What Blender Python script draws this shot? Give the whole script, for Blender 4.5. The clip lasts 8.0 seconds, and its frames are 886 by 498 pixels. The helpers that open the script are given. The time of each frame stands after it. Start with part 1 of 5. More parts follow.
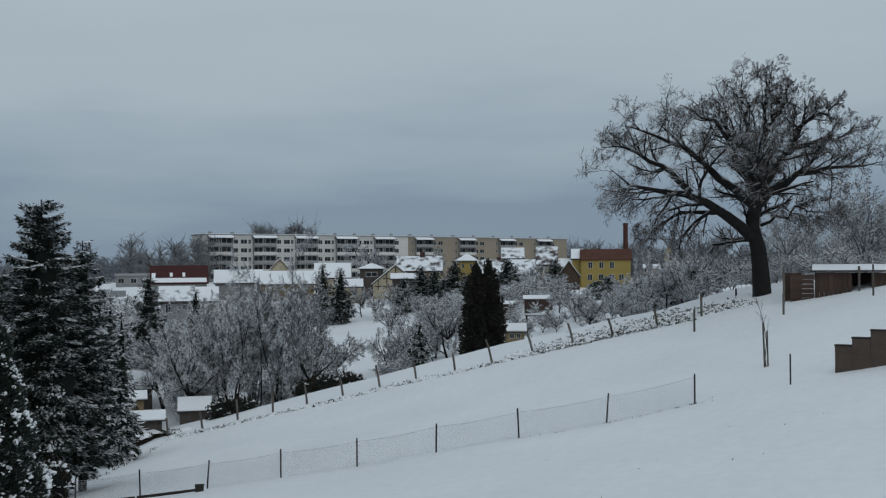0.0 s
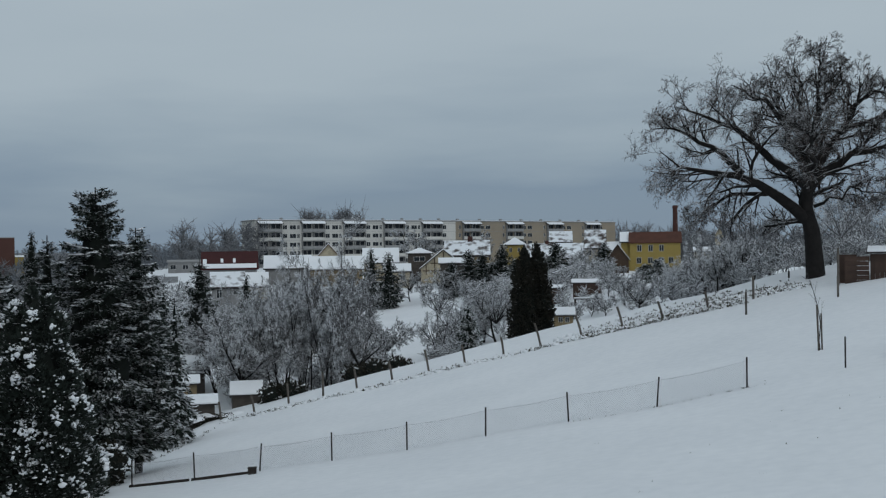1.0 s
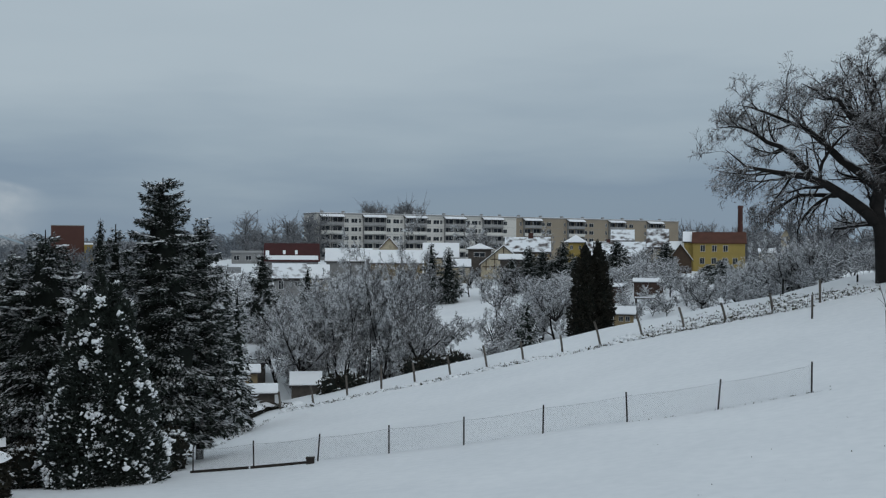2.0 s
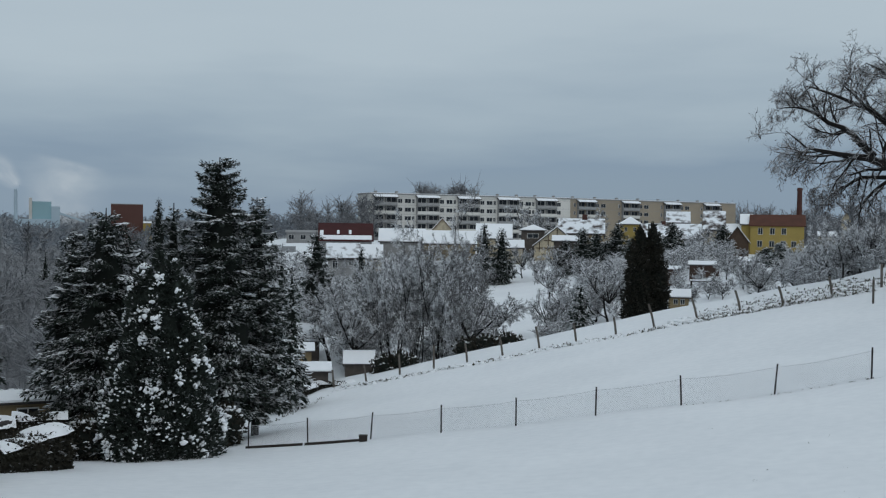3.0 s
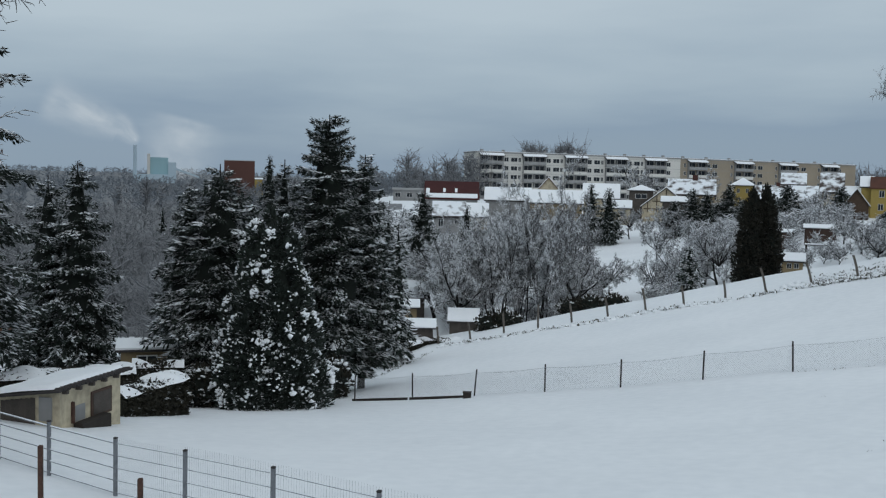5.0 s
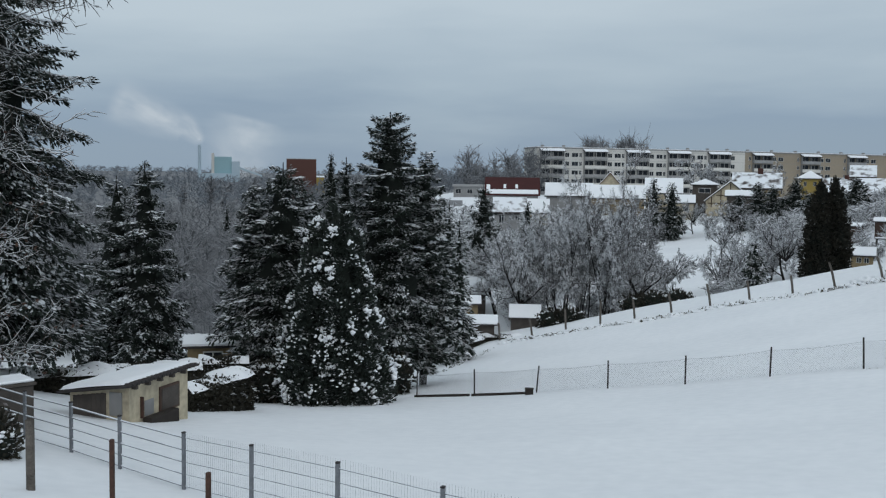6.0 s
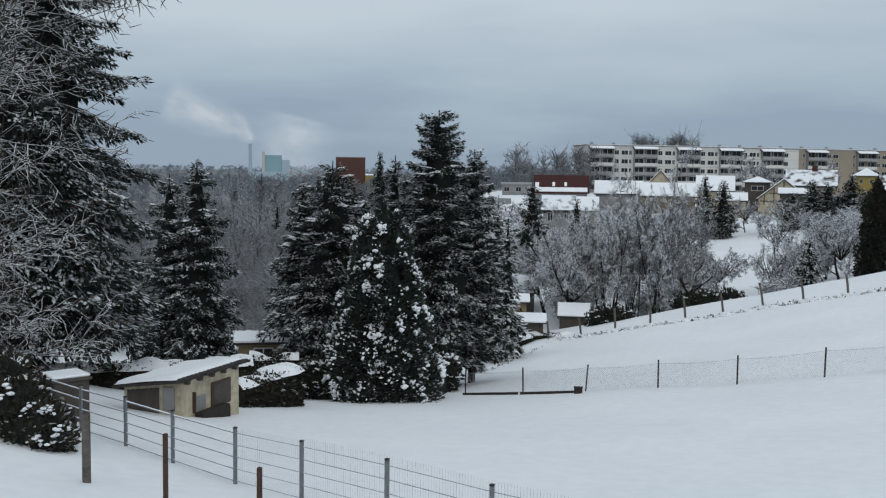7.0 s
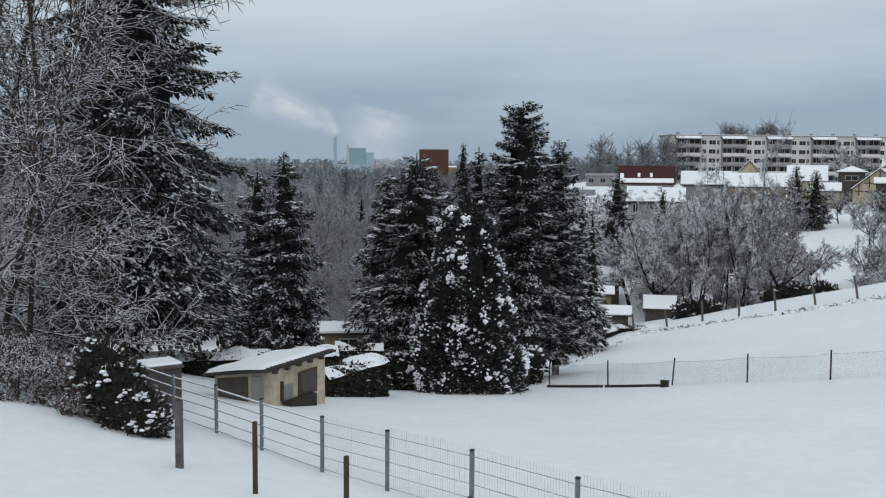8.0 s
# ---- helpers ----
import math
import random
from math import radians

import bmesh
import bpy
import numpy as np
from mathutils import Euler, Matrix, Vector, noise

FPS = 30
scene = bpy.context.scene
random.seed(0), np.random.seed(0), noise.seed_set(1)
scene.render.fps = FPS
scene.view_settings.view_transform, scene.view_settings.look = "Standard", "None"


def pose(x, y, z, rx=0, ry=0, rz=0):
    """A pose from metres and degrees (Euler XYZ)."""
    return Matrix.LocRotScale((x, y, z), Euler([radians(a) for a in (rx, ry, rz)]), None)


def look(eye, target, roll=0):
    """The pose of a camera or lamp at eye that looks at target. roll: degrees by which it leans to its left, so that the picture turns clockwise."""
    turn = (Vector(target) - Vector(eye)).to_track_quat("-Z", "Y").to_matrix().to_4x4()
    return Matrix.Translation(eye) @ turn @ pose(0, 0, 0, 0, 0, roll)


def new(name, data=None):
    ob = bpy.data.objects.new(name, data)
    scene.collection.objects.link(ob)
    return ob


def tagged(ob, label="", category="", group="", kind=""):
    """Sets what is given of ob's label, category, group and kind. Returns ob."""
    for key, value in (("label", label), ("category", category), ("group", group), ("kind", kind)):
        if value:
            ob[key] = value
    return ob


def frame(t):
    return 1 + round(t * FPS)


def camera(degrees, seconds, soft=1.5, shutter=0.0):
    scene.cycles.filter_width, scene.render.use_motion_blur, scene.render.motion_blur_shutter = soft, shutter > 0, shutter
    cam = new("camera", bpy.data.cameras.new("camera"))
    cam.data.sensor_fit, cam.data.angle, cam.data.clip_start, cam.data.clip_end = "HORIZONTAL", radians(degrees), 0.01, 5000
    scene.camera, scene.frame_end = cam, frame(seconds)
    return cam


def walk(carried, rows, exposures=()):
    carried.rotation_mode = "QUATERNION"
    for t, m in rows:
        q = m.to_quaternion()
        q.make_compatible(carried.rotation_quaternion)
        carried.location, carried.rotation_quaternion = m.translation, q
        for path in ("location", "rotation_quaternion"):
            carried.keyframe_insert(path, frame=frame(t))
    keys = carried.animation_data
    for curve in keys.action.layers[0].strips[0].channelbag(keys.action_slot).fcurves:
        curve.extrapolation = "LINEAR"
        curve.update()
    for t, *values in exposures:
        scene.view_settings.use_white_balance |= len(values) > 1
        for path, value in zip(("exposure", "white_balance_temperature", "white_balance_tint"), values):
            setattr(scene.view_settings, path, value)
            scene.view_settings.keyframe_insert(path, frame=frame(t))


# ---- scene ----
# ---- camera ----
cam = camera(47.8, 8.0, soft=1.2)
EYE = 7.0
ROWS = [
    (0, 0.000, -0.000, 0.000, -0.000, 0.845, -0.347),
    (0.5, -0.010, 0.002, -0.003, 1.320, 0.317, -0.627),
    (1, -0.020, 0.004, -0.006, 2.732, -0.028, -0.758),
    (1.5, -0.031, 0.006, -0.010, 4.187, 0.116, 0.059),
    (2, -0.045, 0.009, -0.014, 6.179, -0.267, 0.403),
    (3.5, -0.077, 0.015, -0.024, 10.512, -1.986, 0.876),
    (4, -0.088, 0.018, -0.027, 12.000, -2.652, 0.883),
    (4.5, -0.099, 0.020, -0.031, 13.564, -3.456, 1.214),
    (6, -0.137, 0.027, -0.042, 18.654, -4.148, 0.821),
    (6.5, -0.149, 0.030, -0.046, 20.375, -3.919, 0.430),
    (7, -0.157, 0.031, -0.049, 21.427, -4.300, 0.735),
    (7.5, -0.172, 0.034, -0.054, 23.558, -4.897, 0.634),
    (8, -0.192, 0.038, -0.060, 26.197, -4.813, 0.368),
]
walk(cam, [(t, pose(x, y, EYE + z, 90 + pitch, 0, yaw) @ pose(0, 0, 0, 0, 0, roll)) for t, x, y, z, yaw, pitch, roll in ROWS],
     [(0.0, -0.24, 6500, 10), (1.0, -0.26, 6500, 10), (2.0, -0.18, 6500, 10), (3.5, -0.02, 6500, 10), (4.5, 0.0, 6500, 10), (6.0, 0.13, 6550, 11), (7.0, 0.2, 6650, 12), (8.0, 0.31, 6750, 13)])

# ---- sky and sun ----
world = bpy.data.worlds.new("overcast_sky")
scene.world = world
world.use_nodes = True
wn, wl = world.node_tree.nodes, world.node_tree.links
wn.clear()
w_out, w_bg = wn.new("ShaderNodeOutputWorld"), wn.new("ShaderNodeBackground")
w_co, w_sep = wn.new("ShaderNodeTexCoord"), wn.new("ShaderNodeSeparateXYZ")
w_map, w_noise = wn.new("ShaderNodeMapping"), wn.new("ShaderNodeTexNoise")
w_add, w_ramp = wn.new("ShaderNodeMath"), wn.new("ShaderNodeValToRGB")
w_sky, w_mix = wn.new("ShaderNodeTexSky"), wn.new("ShaderNodeMix")
w_map.inputs["Scale"].default_value = (1.6, 1.6, 9.0)
w_noise.inputs["Scale"].default_value = 1.7
w_noise.inputs["Detail"].default_value = 5.0
w_add.operation = "MULTIPLY_ADD"
w_add.inputs[1].default_value = 0.16
w_sep2 = wn.new("ShaderNodeMath")
w_sep2.operation = "SUBTRACT"
w_sep2.inputs[1].default_value = 0.08
w_sky.sky_type, w_sky.sun_disc = "NISHITA", False
w_sky.sun_elevation, w_sky.sun_rotation = radians(35), radians(160)
w_mix.data_type = "RGBA"
w_mix.inputs[0].default_value = 0.995
ramp = w_ramp.color_ramp
ramp.elements[0].position, ramp.elements[0].color = 0.0, (0.25, 0.335, 0.425, 1)
ramp.elements[1].position, ramp.elements[1].color = 1.0, (0.565, 0.655, 0.715, 1)
for place, tone in ((0.05, (0.24, 0.325, 0.425)), (0.1, (0.345, 0.435, 0.515)), (0.17, (0.46, 0.55, 0.615)), (0.28, (0.515, 0.605, 0.665))):
    ramp.elements.new(place).color = (*tone, 1)
wl.new(w_co.outputs["Generated"], w_sep.inputs[0])
wl.new(w_co.outputs["Generated"], w_map.inputs[0])
wl.new(w_map.outputs[0], w_noise.inputs["Vector"])
wl.new(w_noise.outputs["Fac"], w_add.inputs[0])
wl.new(w_sep.outputs["Z"], w_sep2.inputs[0])
wl.new(w_sep2.outputs[0], w_add.inputs[2])
wl.new(w_add.outputs[0], w_ramp.inputs[0])
wl.new(w_sky.outputs[0], w_mix.inputs[6])
wl.new(w_ramp.outputs[0], w_mix.inputs[7])
wl.new(w_mix.outputs[2], w_bg.inputs["Color"])
wl.new(w_bg.outputs[0], w_out.inputs[0])
w_bg.inputs["Strength"].default_value = 0.92
sun = new("sun", bpy.data.lights.new("sun", "SUN"))
sun.data.energy, sun.data.angle, sun.data.color = 0.5, radians(50), (1, 0.985, 0.96)
sun.matrix_world = look((30, -60, 60), (0, 0, 0))


# ---- materials ----
def material(name, colour, second=None, scale=3.0, rough=0.8, metal=0.0, bump=0.2, fine=40.0, snow=0.0, snow_from=0.35, snow_noise=2.0, random_shift=0.0):
    """Procedural surface: two tones at two scales, relief, and settled snow on upward faces."""
    m = bpy.data.materials.new(name)
    m.use_nodes = True
    n, l = m.node_tree.nodes, m.node_tree.links
    b = n["Principled BSDF"]
    b.inputs["Roughness"].default_value, b.inputs["Metallic"].default_value = rough, metal
    b.inputs["Specular IOR Level"].default_value = 0.25
    co = n.new("ShaderNodeTexCoord")
    big, small = n.new("ShaderNodeTexNoise"), n.new("ShaderNodeTexNoise")
    big.inputs["Scale"].default_value, small.inputs["Scale"].default_value = scale, fine
    big.inputs["Detail"].default_value = 4
    l.new(co.outputs["Object"], big.inputs["Vector"])
    l.new(co.outputs["Object"], small.inputs["Vector"])
    mean = n.new("ShaderNodeMath")
    mean.operation = "MULTIPLY_ADD"
    mean.inputs[1].default_value = 0.45
    l.new(small.outputs["Fac"], mean.inputs[0])
    half = n.new("ShaderNodeMath")
    half.operation = "MULTIPLY"
    half.inputs[1].default_value = 0.6
    l.new(big.outputs["Fac"], half.inputs[0])
    l.new(half.outputs[0], mean.inputs[2])
    r = n.new("ShaderNodeValToRGB")
    second = second or tuple(c * 0.72 for c in colour)
    r.color_ramp.elements[0].position, r.color_ramp.elements[0].color = 0.36, (*second, 1)
    r.color_ramp.elements[1].position, r.color_ramp.elements[1].color = 0.66, (*colour, 1)
    l.new(mean.outputs[0], r.inputs[0])
    last = r.outputs[0]
    if random_shift:
        info, hsv, rng_map = n.new("ShaderNodeObjectInfo"), n.new("ShaderNodeHueSaturation"), n.new("ShaderNodeMapRange")
        rng_map.inputs["To Min"].default_value, rng_map.inputs["To Max"].default_value = 1 - random_shift, 1 + random_shift
        l.new(info.outputs["Random"], rng_map.inputs["Value"])
        l.new(rng_map.outputs[0], hsv.inputs["Value"])
        l.new(last, hsv.inputs["Color"])
        last = hsv.outputs[0]
    if snow:
        geo, sep, patch = n.new("ShaderNodeNewGeometry"), n.new("ShaderNodeSeparateXYZ"), n.new("ShaderNodeTexNoise")
        patch.inputs["Scale"].default_value = snow_noise
        l.new(co.outputs["Object"], patch.inputs["Vector"])
        l.new(geo.outputs["Normal"], sep.inputs[0])
        mix_in = n.new("ShaderNodeMath")
        mix_in.operation = "MULTIPLY_ADD"
        mix_in.inputs[1].default_value = 1.2
        l.new(patch.outputs["Fac"], mix_in.inputs[0])
        l.new(sep.outputs["Z"], mix_in.inputs[2])
        cover = n.new("ShaderNodeMapRange")
        cover.inputs["From Min"].default_value, cover.inputs["From Max"].default_value = 0.6 + snow_from - 0.12, 0.6 + snow_from + 0.12
        cover.inputs["To Max"].default_value = snow
        l.new(mix_in.outputs[0], cover.inputs["Value"])
        mix = n.new("ShaderNodeMix")
        mix.data_type = "RGBA"
        mix.inputs[7].default_value = (0.8, 0.83, 0.87, 1)
        l.new(cover.outputs[0], mix.inputs[0])
        l.new(last, mix.inputs[6])
        last = mix.outputs[2]
    l.new(last, b.inputs["Base Color"])
    if bump:
        bp = n.new("ShaderNodeBump")
        bp.inputs["Strength"].default_value, bp.inputs["Distance"].default_value = bump, 0.02
        l.new(mean.outputs[0], bp.inputs["Height"])
        l.new(bp.outputs[0], b.inputs["Normal"])
    return m


SNOW = material("snow", (0.86, 0.875, 0.9), (0.8, 0.825, 0.86), 0.6, 0.7, bump=0.35, fine=9.0)
ROOF_SNOW = material("patchy_roof_snow", (0.09, 0.07, 0.065), (0.06, 0.05, 0.048), 2, 0.85, bump=0.2, snow=1.0, snow_from=0.74, snow_noise=0.7)
GROUND = material("snow_field", (0.82, 0.838, 0.865), (0.74, 0.763, 0.795), 0.16, 0.75, bump=0.8, fine=2.6)
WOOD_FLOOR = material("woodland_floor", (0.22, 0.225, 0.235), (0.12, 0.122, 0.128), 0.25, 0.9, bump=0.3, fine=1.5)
BARK = material("oak_bark", (0.02, 0.018, 0.017), (0.009, 0.008, 0.008), 3, 0.9, bump=0.8, snow=0.5, snow_from=0.75, snow_noise=1.2)
TWIG = material("frosted_twig", (0.075, 0.064, 0.06), (0.034, 0.029, 0.027), 2, 0.9, bump=0, snow=0.5, snow_from=0.5, snow_noise=0.8)
FROST = material("rimed_twig", (0.2, 0.2, 0.204), (0.11, 0.108, 0.11), 1.2, 0.9, bump=0, snow=0.75, snow_from=0.1, snow_noise=0.6)
FAR_FROST = material("far_rimed_wood", (0.15, 0.155, 0.166), (0.1, 0.104, 0.112), 0.05, 0.9, bump=0, snow=0.2, snow_from=0.3, snow_noise=0.2)
# rimed wood made paler and bluer: the distance haze is in its colour
HAZED_WOOD = material("haze_tinted_wood", (0.2, 0.222, 0.25), (0.15, 0.168, 0.19), 0.01, 0.9, bump=0)
LARCH = material("alder_bark", (0.05, 0.043, 0.033), (0.026, 0.022, 0.018), 3, 0.9, bump=0.3, snow=0.9, snow_from=0.4, snow_noise=2.0)
LEAF = material("withered_leaf", (0.1, 0.06, 0.045), (0.05, 0.032, 0.027), 2, 0.8, bump=0, snow=0.4, snow_from=0.6)
NEEDLE = material("spruce_needles", (0.018, 0.027, 0.02), (0.008, 0.012, 0.01), 1.5, 0.7, bump=0, snow=0.85, snow_from=0.95, snow_noise=2.6)
NEEDLE_SNOWY = material("snowy_needles", (0.024, 0.036, 0.026), (0.01, 0.016, 0.013), 1.5, 0.7, bump=0, snow=0.9, snow_from=0.8, snow_noise=1.8)
# darker than NEEDLE: shade deep in crowns and bushes, put into the colour
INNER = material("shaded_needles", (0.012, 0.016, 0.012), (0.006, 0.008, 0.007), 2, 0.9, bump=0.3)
COLUMN = material("brown_thuja_foliage", (0.028, 0.025, 0.018), (0.012, 0.014, 0.011), 0.9, 0.8, bump=0, snow=0.35, snow_from=1.05)
PLUME = material("snow_dusted_plumes", (0.03, 0.04, 0.032), (0.012, 0.018, 0.015), 1.5, 0.7, bump=0, snow=0.8, snow_from=0.86, snow_noise=1.6)
HEDGE = material("hedge_leaves", (0.035, 0.032, 0.022), (0.014, 0.014, 0.011), 2, 0.8, bump=0, snow=0.6, snow_from=0.98, snow_noise=1.5)
POST_WOOD = material("weathered_post_wood", (0.14, 0.125, 0.11), (0.06, 0.053, 0.047), 6, 0.9, bump=0.6, snow=0.5, snow_from=0.7, random_shift=0.25)
DARK_STEEL = material("dark_steel_post", (0.05, 0.045, 0.045), (0.025, 0.022, 0.022), 8, 0.6, 0.3, 0.2)
RUST = material("rusty_steel", (0.1, 0.055, 0.042), (0.045, 0.028, 0.024), 9, 0.8, 0.2, 0.5)
ZINC = material("galvanised_steel", (0.22, 0.23, 0.25), (0.13, 0.14, 0.15), 9, 0.5, 0.5, 0.2)
WIRE = material("zinc_wire", (0.26, 0.27, 0.29), (0.18, 0.19, 0.21), 9, 0.6, 0.2, 0.0, snow=0.95, snow_from=0.25)
CREAM = material("cream_render", (0.54, 0.47, 0.34), (0.3, 0.265, 0.2), 1.3, 0.9, bump=0.3, fine=5)
GREY_BOARD = material("grey_boards", (0.095, 0.082, 0.073), (0.05, 0.044, 0.04), 2, 0.9, bump=0.5)
BROWN_BOARD = material("brown_boards", (0.085, 0.054, 0.042), (0.045, 0.031, 0.026), 1.5, 0.85, bump=0.4, random_shift=0.2)
DARK_ROOF = material("dark_roofing", (0.05, 0.045, 0.045), None, 2, 0.8)
PANE = material("window_pane", (0.02, 0.024, 0.03), (0.03, 0.035, 0.04), 2, 0.12, bump=0)
PALE_PANEL = material("concrete_panels", (0.6, 0.585, 0.55), (0.5, 0.49, 0.465), 0.12, 0.9, bump=0.1, fine=2)
TAN_PANEL = material("tan_concrete", (0.32, 0.27, 0.205), (0.26, 0.22, 0.17), 0.12, 0.9, bump=0.1, fine=2)
GREY_PANEL = material("grey_concrete", (0.3, 0.3, 0.3), (0.2, 0.2, 0.2), 0.3, 0.9, bump=0.1, fine=2)
WHITE_FRAME = material("white_frame", (0.62, 0.62, 0.6), (0.5, 0.5, 0.49), 2, 0.6, bump=0)
RED_TILE = material("red_roof_tiles", (0.06, 0.015, 0.015), (0.042, 0.011, 0.011), 0.6, 0.75, bump=0.3, fine=6)
BROWN_TILE = material("brown_red_roof_tiles", (0.1, 0.038, 0.025), (0.07, 0.03, 0.02), 0.6, 0.8, bump=0.3, fine=6)
YELLOW = material("yellow_render", (0.36, 0.27, 0.085), (0.29, 0.215, 0.07), 0.4, 0.9, bump=0.1, fine=5)
OCHRE = material("ochre_render", (0.27, 0.205, 0.115), (0.2, 0.155, 0.095), 0.5, 0.9, bump=0.1, fine=5)
BRICK = material("brick_red", (0.09, 0.04, 0.032), (0.06, 0.03, 0.026), 0.6, 0.9, bump=0.2, fine=8)
BLOCK_BRICK = material("russet_cladding", (0.12, 0.06, 0.05), (0.1, 0.05, 0.042), 0.1, 0.9, bump=0.1)
TIMBER = material("half_timber", (0.075, 0.05, 0.035), None, 2, 0.9)
# far plant: own hues, lightened so the colour carries the haze
TURQUOISE = material("hazed_turquoise_cladding", (0.3, 0.46, 0.5), (0.26, 0.41, 0.46), 0.05, 0.8, bump=0)
STEEL_BLUE = material("hazed_blue_grey_steel", (0.44, 0.54, 0.61), (0.38, 0.48, 0.55), 0.05, 0.7, bump=0)
GRASS = material("withered_grass", (0.07, 0.065, 0.035), (0.04, 0.035, 0.022), 5, 0.9, bump=0.3, snow=0.8, snow_from=0.6)
DARK_TIMBER = material("dark_timber_edging", (0.04, 0.034, 0.03), None, 4, 0.9, bump=0.4)
BROWN_RENDER = material("brown_block_wall", (0.1, 0.075, 0.062), (0.07, 0.052, 0.044), 2, 0.9, bump=0.5, fine=12)


# ---- mesh helpers ----
def mesh_from(name, verts, faces, smooth=False):
    """A mesh from numpy arrays; every face has the same number of corners."""
    verts, faces = np.asarray(verts, float), np.asarray(faces, int)
    me = bpy.data.meshes.new(name)
    me.vertices.add(len(verts))
    me.vertices.foreach_set("co", verts.ravel())
    k = faces.shape[1]
    me.loops.add(faces.size)
    me.loops.foreach_set("vertex_index", faces.ravel())
    me.polygons.add(len(faces))
    me.polygons.foreach_set("loop_start", np.arange(len(faces)) * k)
    if smooth:
        me.polygons.foreach_set("use_smooth", np.ones(len(faces), bool))
    me.update(calc_edges=True)
    return me


def part_np(name, verts, faces, mat, parent=None, label="", smooth=False):
    ob = new(name, mesh_from(name, verts, faces, smooth))
    ob.data.materials.append(mat)
    ob.parent = parent
    return tagged(ob, label)


def part(name, bm, mat, parent=None, label=""):
    me = bpy.data.meshes.new(name)
    bmesh.ops.recalc_face_normals(bm, faces=bm.faces)
    bm.to_mesh(me)
    bm.free()
    me.materials.append(mat)
    ob = new(name, me)
    ob.parent = parent
    return tagged(ob, label)


def thing(name, x, y, z, turn, label, category, group="", kind=""):
    ob = new(name)
    ob.matrix_world = pose(x, y, z, 0, 0, turn)
    return tagged(ob, label, category, group, kind)


def add_box(bm, x0, x1, y0, y1, z0, z1, bevel=0.0):
    made = bmesh.ops.create_cube(bm, size=1)["verts"]
    bmesh.ops.scale(bm, vec=(x1 - x0, y1 - y0, z1 - z0), verts=made)
    bmesh.ops.translate(bm, vec=((x0 + x1) / 2, (y0 + y1) / 2, (z0 + z1) / 2), verts=made)
    if bevel:
        edges = list({e for v in made for e in v.link_edges})
        bmesh.ops.bevel(bm, geom=edges, offset=bevel, segments=1, affect="EDGES")
    return bm


def box(x0, x1, y0, y1, z0, z1, bevel=0.0):
    return add_box(bmesh.new(), x0, x1, y0, y1, z0, z1, bevel)


def prism(outline, y0, y1, axis="y"):
    """An outline in x and z, drawn out along y (or an outline in y and z along x)."""
    bm = bmesh.new()
    put = (lambda a, b, c: (a, c, b)) if axis == "y" else (lambda a, b, c: (c, a, b))
    near = [bm.verts.new(put(a, b, y0)) for a, b in outline]
    far = [bm.verts.new(put(a, b, y1)) for a, b in outline]
    bm.faces.new(near)
    bm.faces.new(far[::-1])
    for i in range(len(outline)):
        j = (i + 1) % len(outline)
        bm.faces.new((near[j], near[i], far[i], far[j]))
    return bm


def rod(points, radius, sides=6):
    """A round bar along points, as vertices and quads, capped by tapering."""
    return tubes(np.array([points], float), np.full((1, len(points)), radius), sides)


def tubes(lines, radii, sides):
    """Tubes along N lines of K points each: vertices and quads."""
    n, k = lines.shape[:2]
    way = np.gradient(lines, axis=1)
    way /= np.linalg.norm(way, axis=2, keepdims=True) + 1e-9
    ref = np.where(np.abs(way[..., 2:3]) > 0.9, np.array([1.0, 0, 0]), np.array([0, 0, 1.0]))
    a = np.cross(way, ref)
    a /= np.linalg.norm(a, axis=2, keepdims=True) + 1e-9
    b = np.cross(a, way)
    ang = np.arange(sides) * 2 * np.pi / sides + np.pi / 2
    ring = a[:, :, None] * np.cos(ang)[:, None] + b[:, :, None] * np.sin(ang)[:, None]
    verts = (lines[:, :, None] + ring * radii[:, :, None, None]).reshape(-1, 3)
    if sides == 2:
        # the finest twigs: one tilted blade each
        blade = (a + b) * 0.7071
        verts = (lines[:, :, None] + np.stack([blade, -blade], 2) * radii[:, :, None, None]).reshape(-1, 3)
    i, j, s = np.meshgrid(np.arange(n), np.arange(k - 1), np.arange(1 if sides == 2 else sides), indexing="ij")
    base = (i * k + j) * sides
    t = (s + 1) % sides
    return verts, np.stack([base + s, base + t, base + sides + t, base + sides + s], -1).reshape(-1, 4)


def joined(pieces):
    verts, faces, at = [], [], 0
    for v, f in pieces:
        verts.append(v)
        faces.append(f + at)
        at += len(v)
    return np.concatenate(verts), np.concatenate(faces)


# ---- ground ----
MEADOW = (3.12951, -0.051976, -0.112124, 0.00536395, 0.00836452, 0.000316199, -2.98299e-05, -8.51085e-05, -5.61938e-05, 9.24229e-06)


def blend(a, b, v):
    s = np.clip((v - a) / (b - a), 0, 1)
    return s * s * (3 - 2 * s)


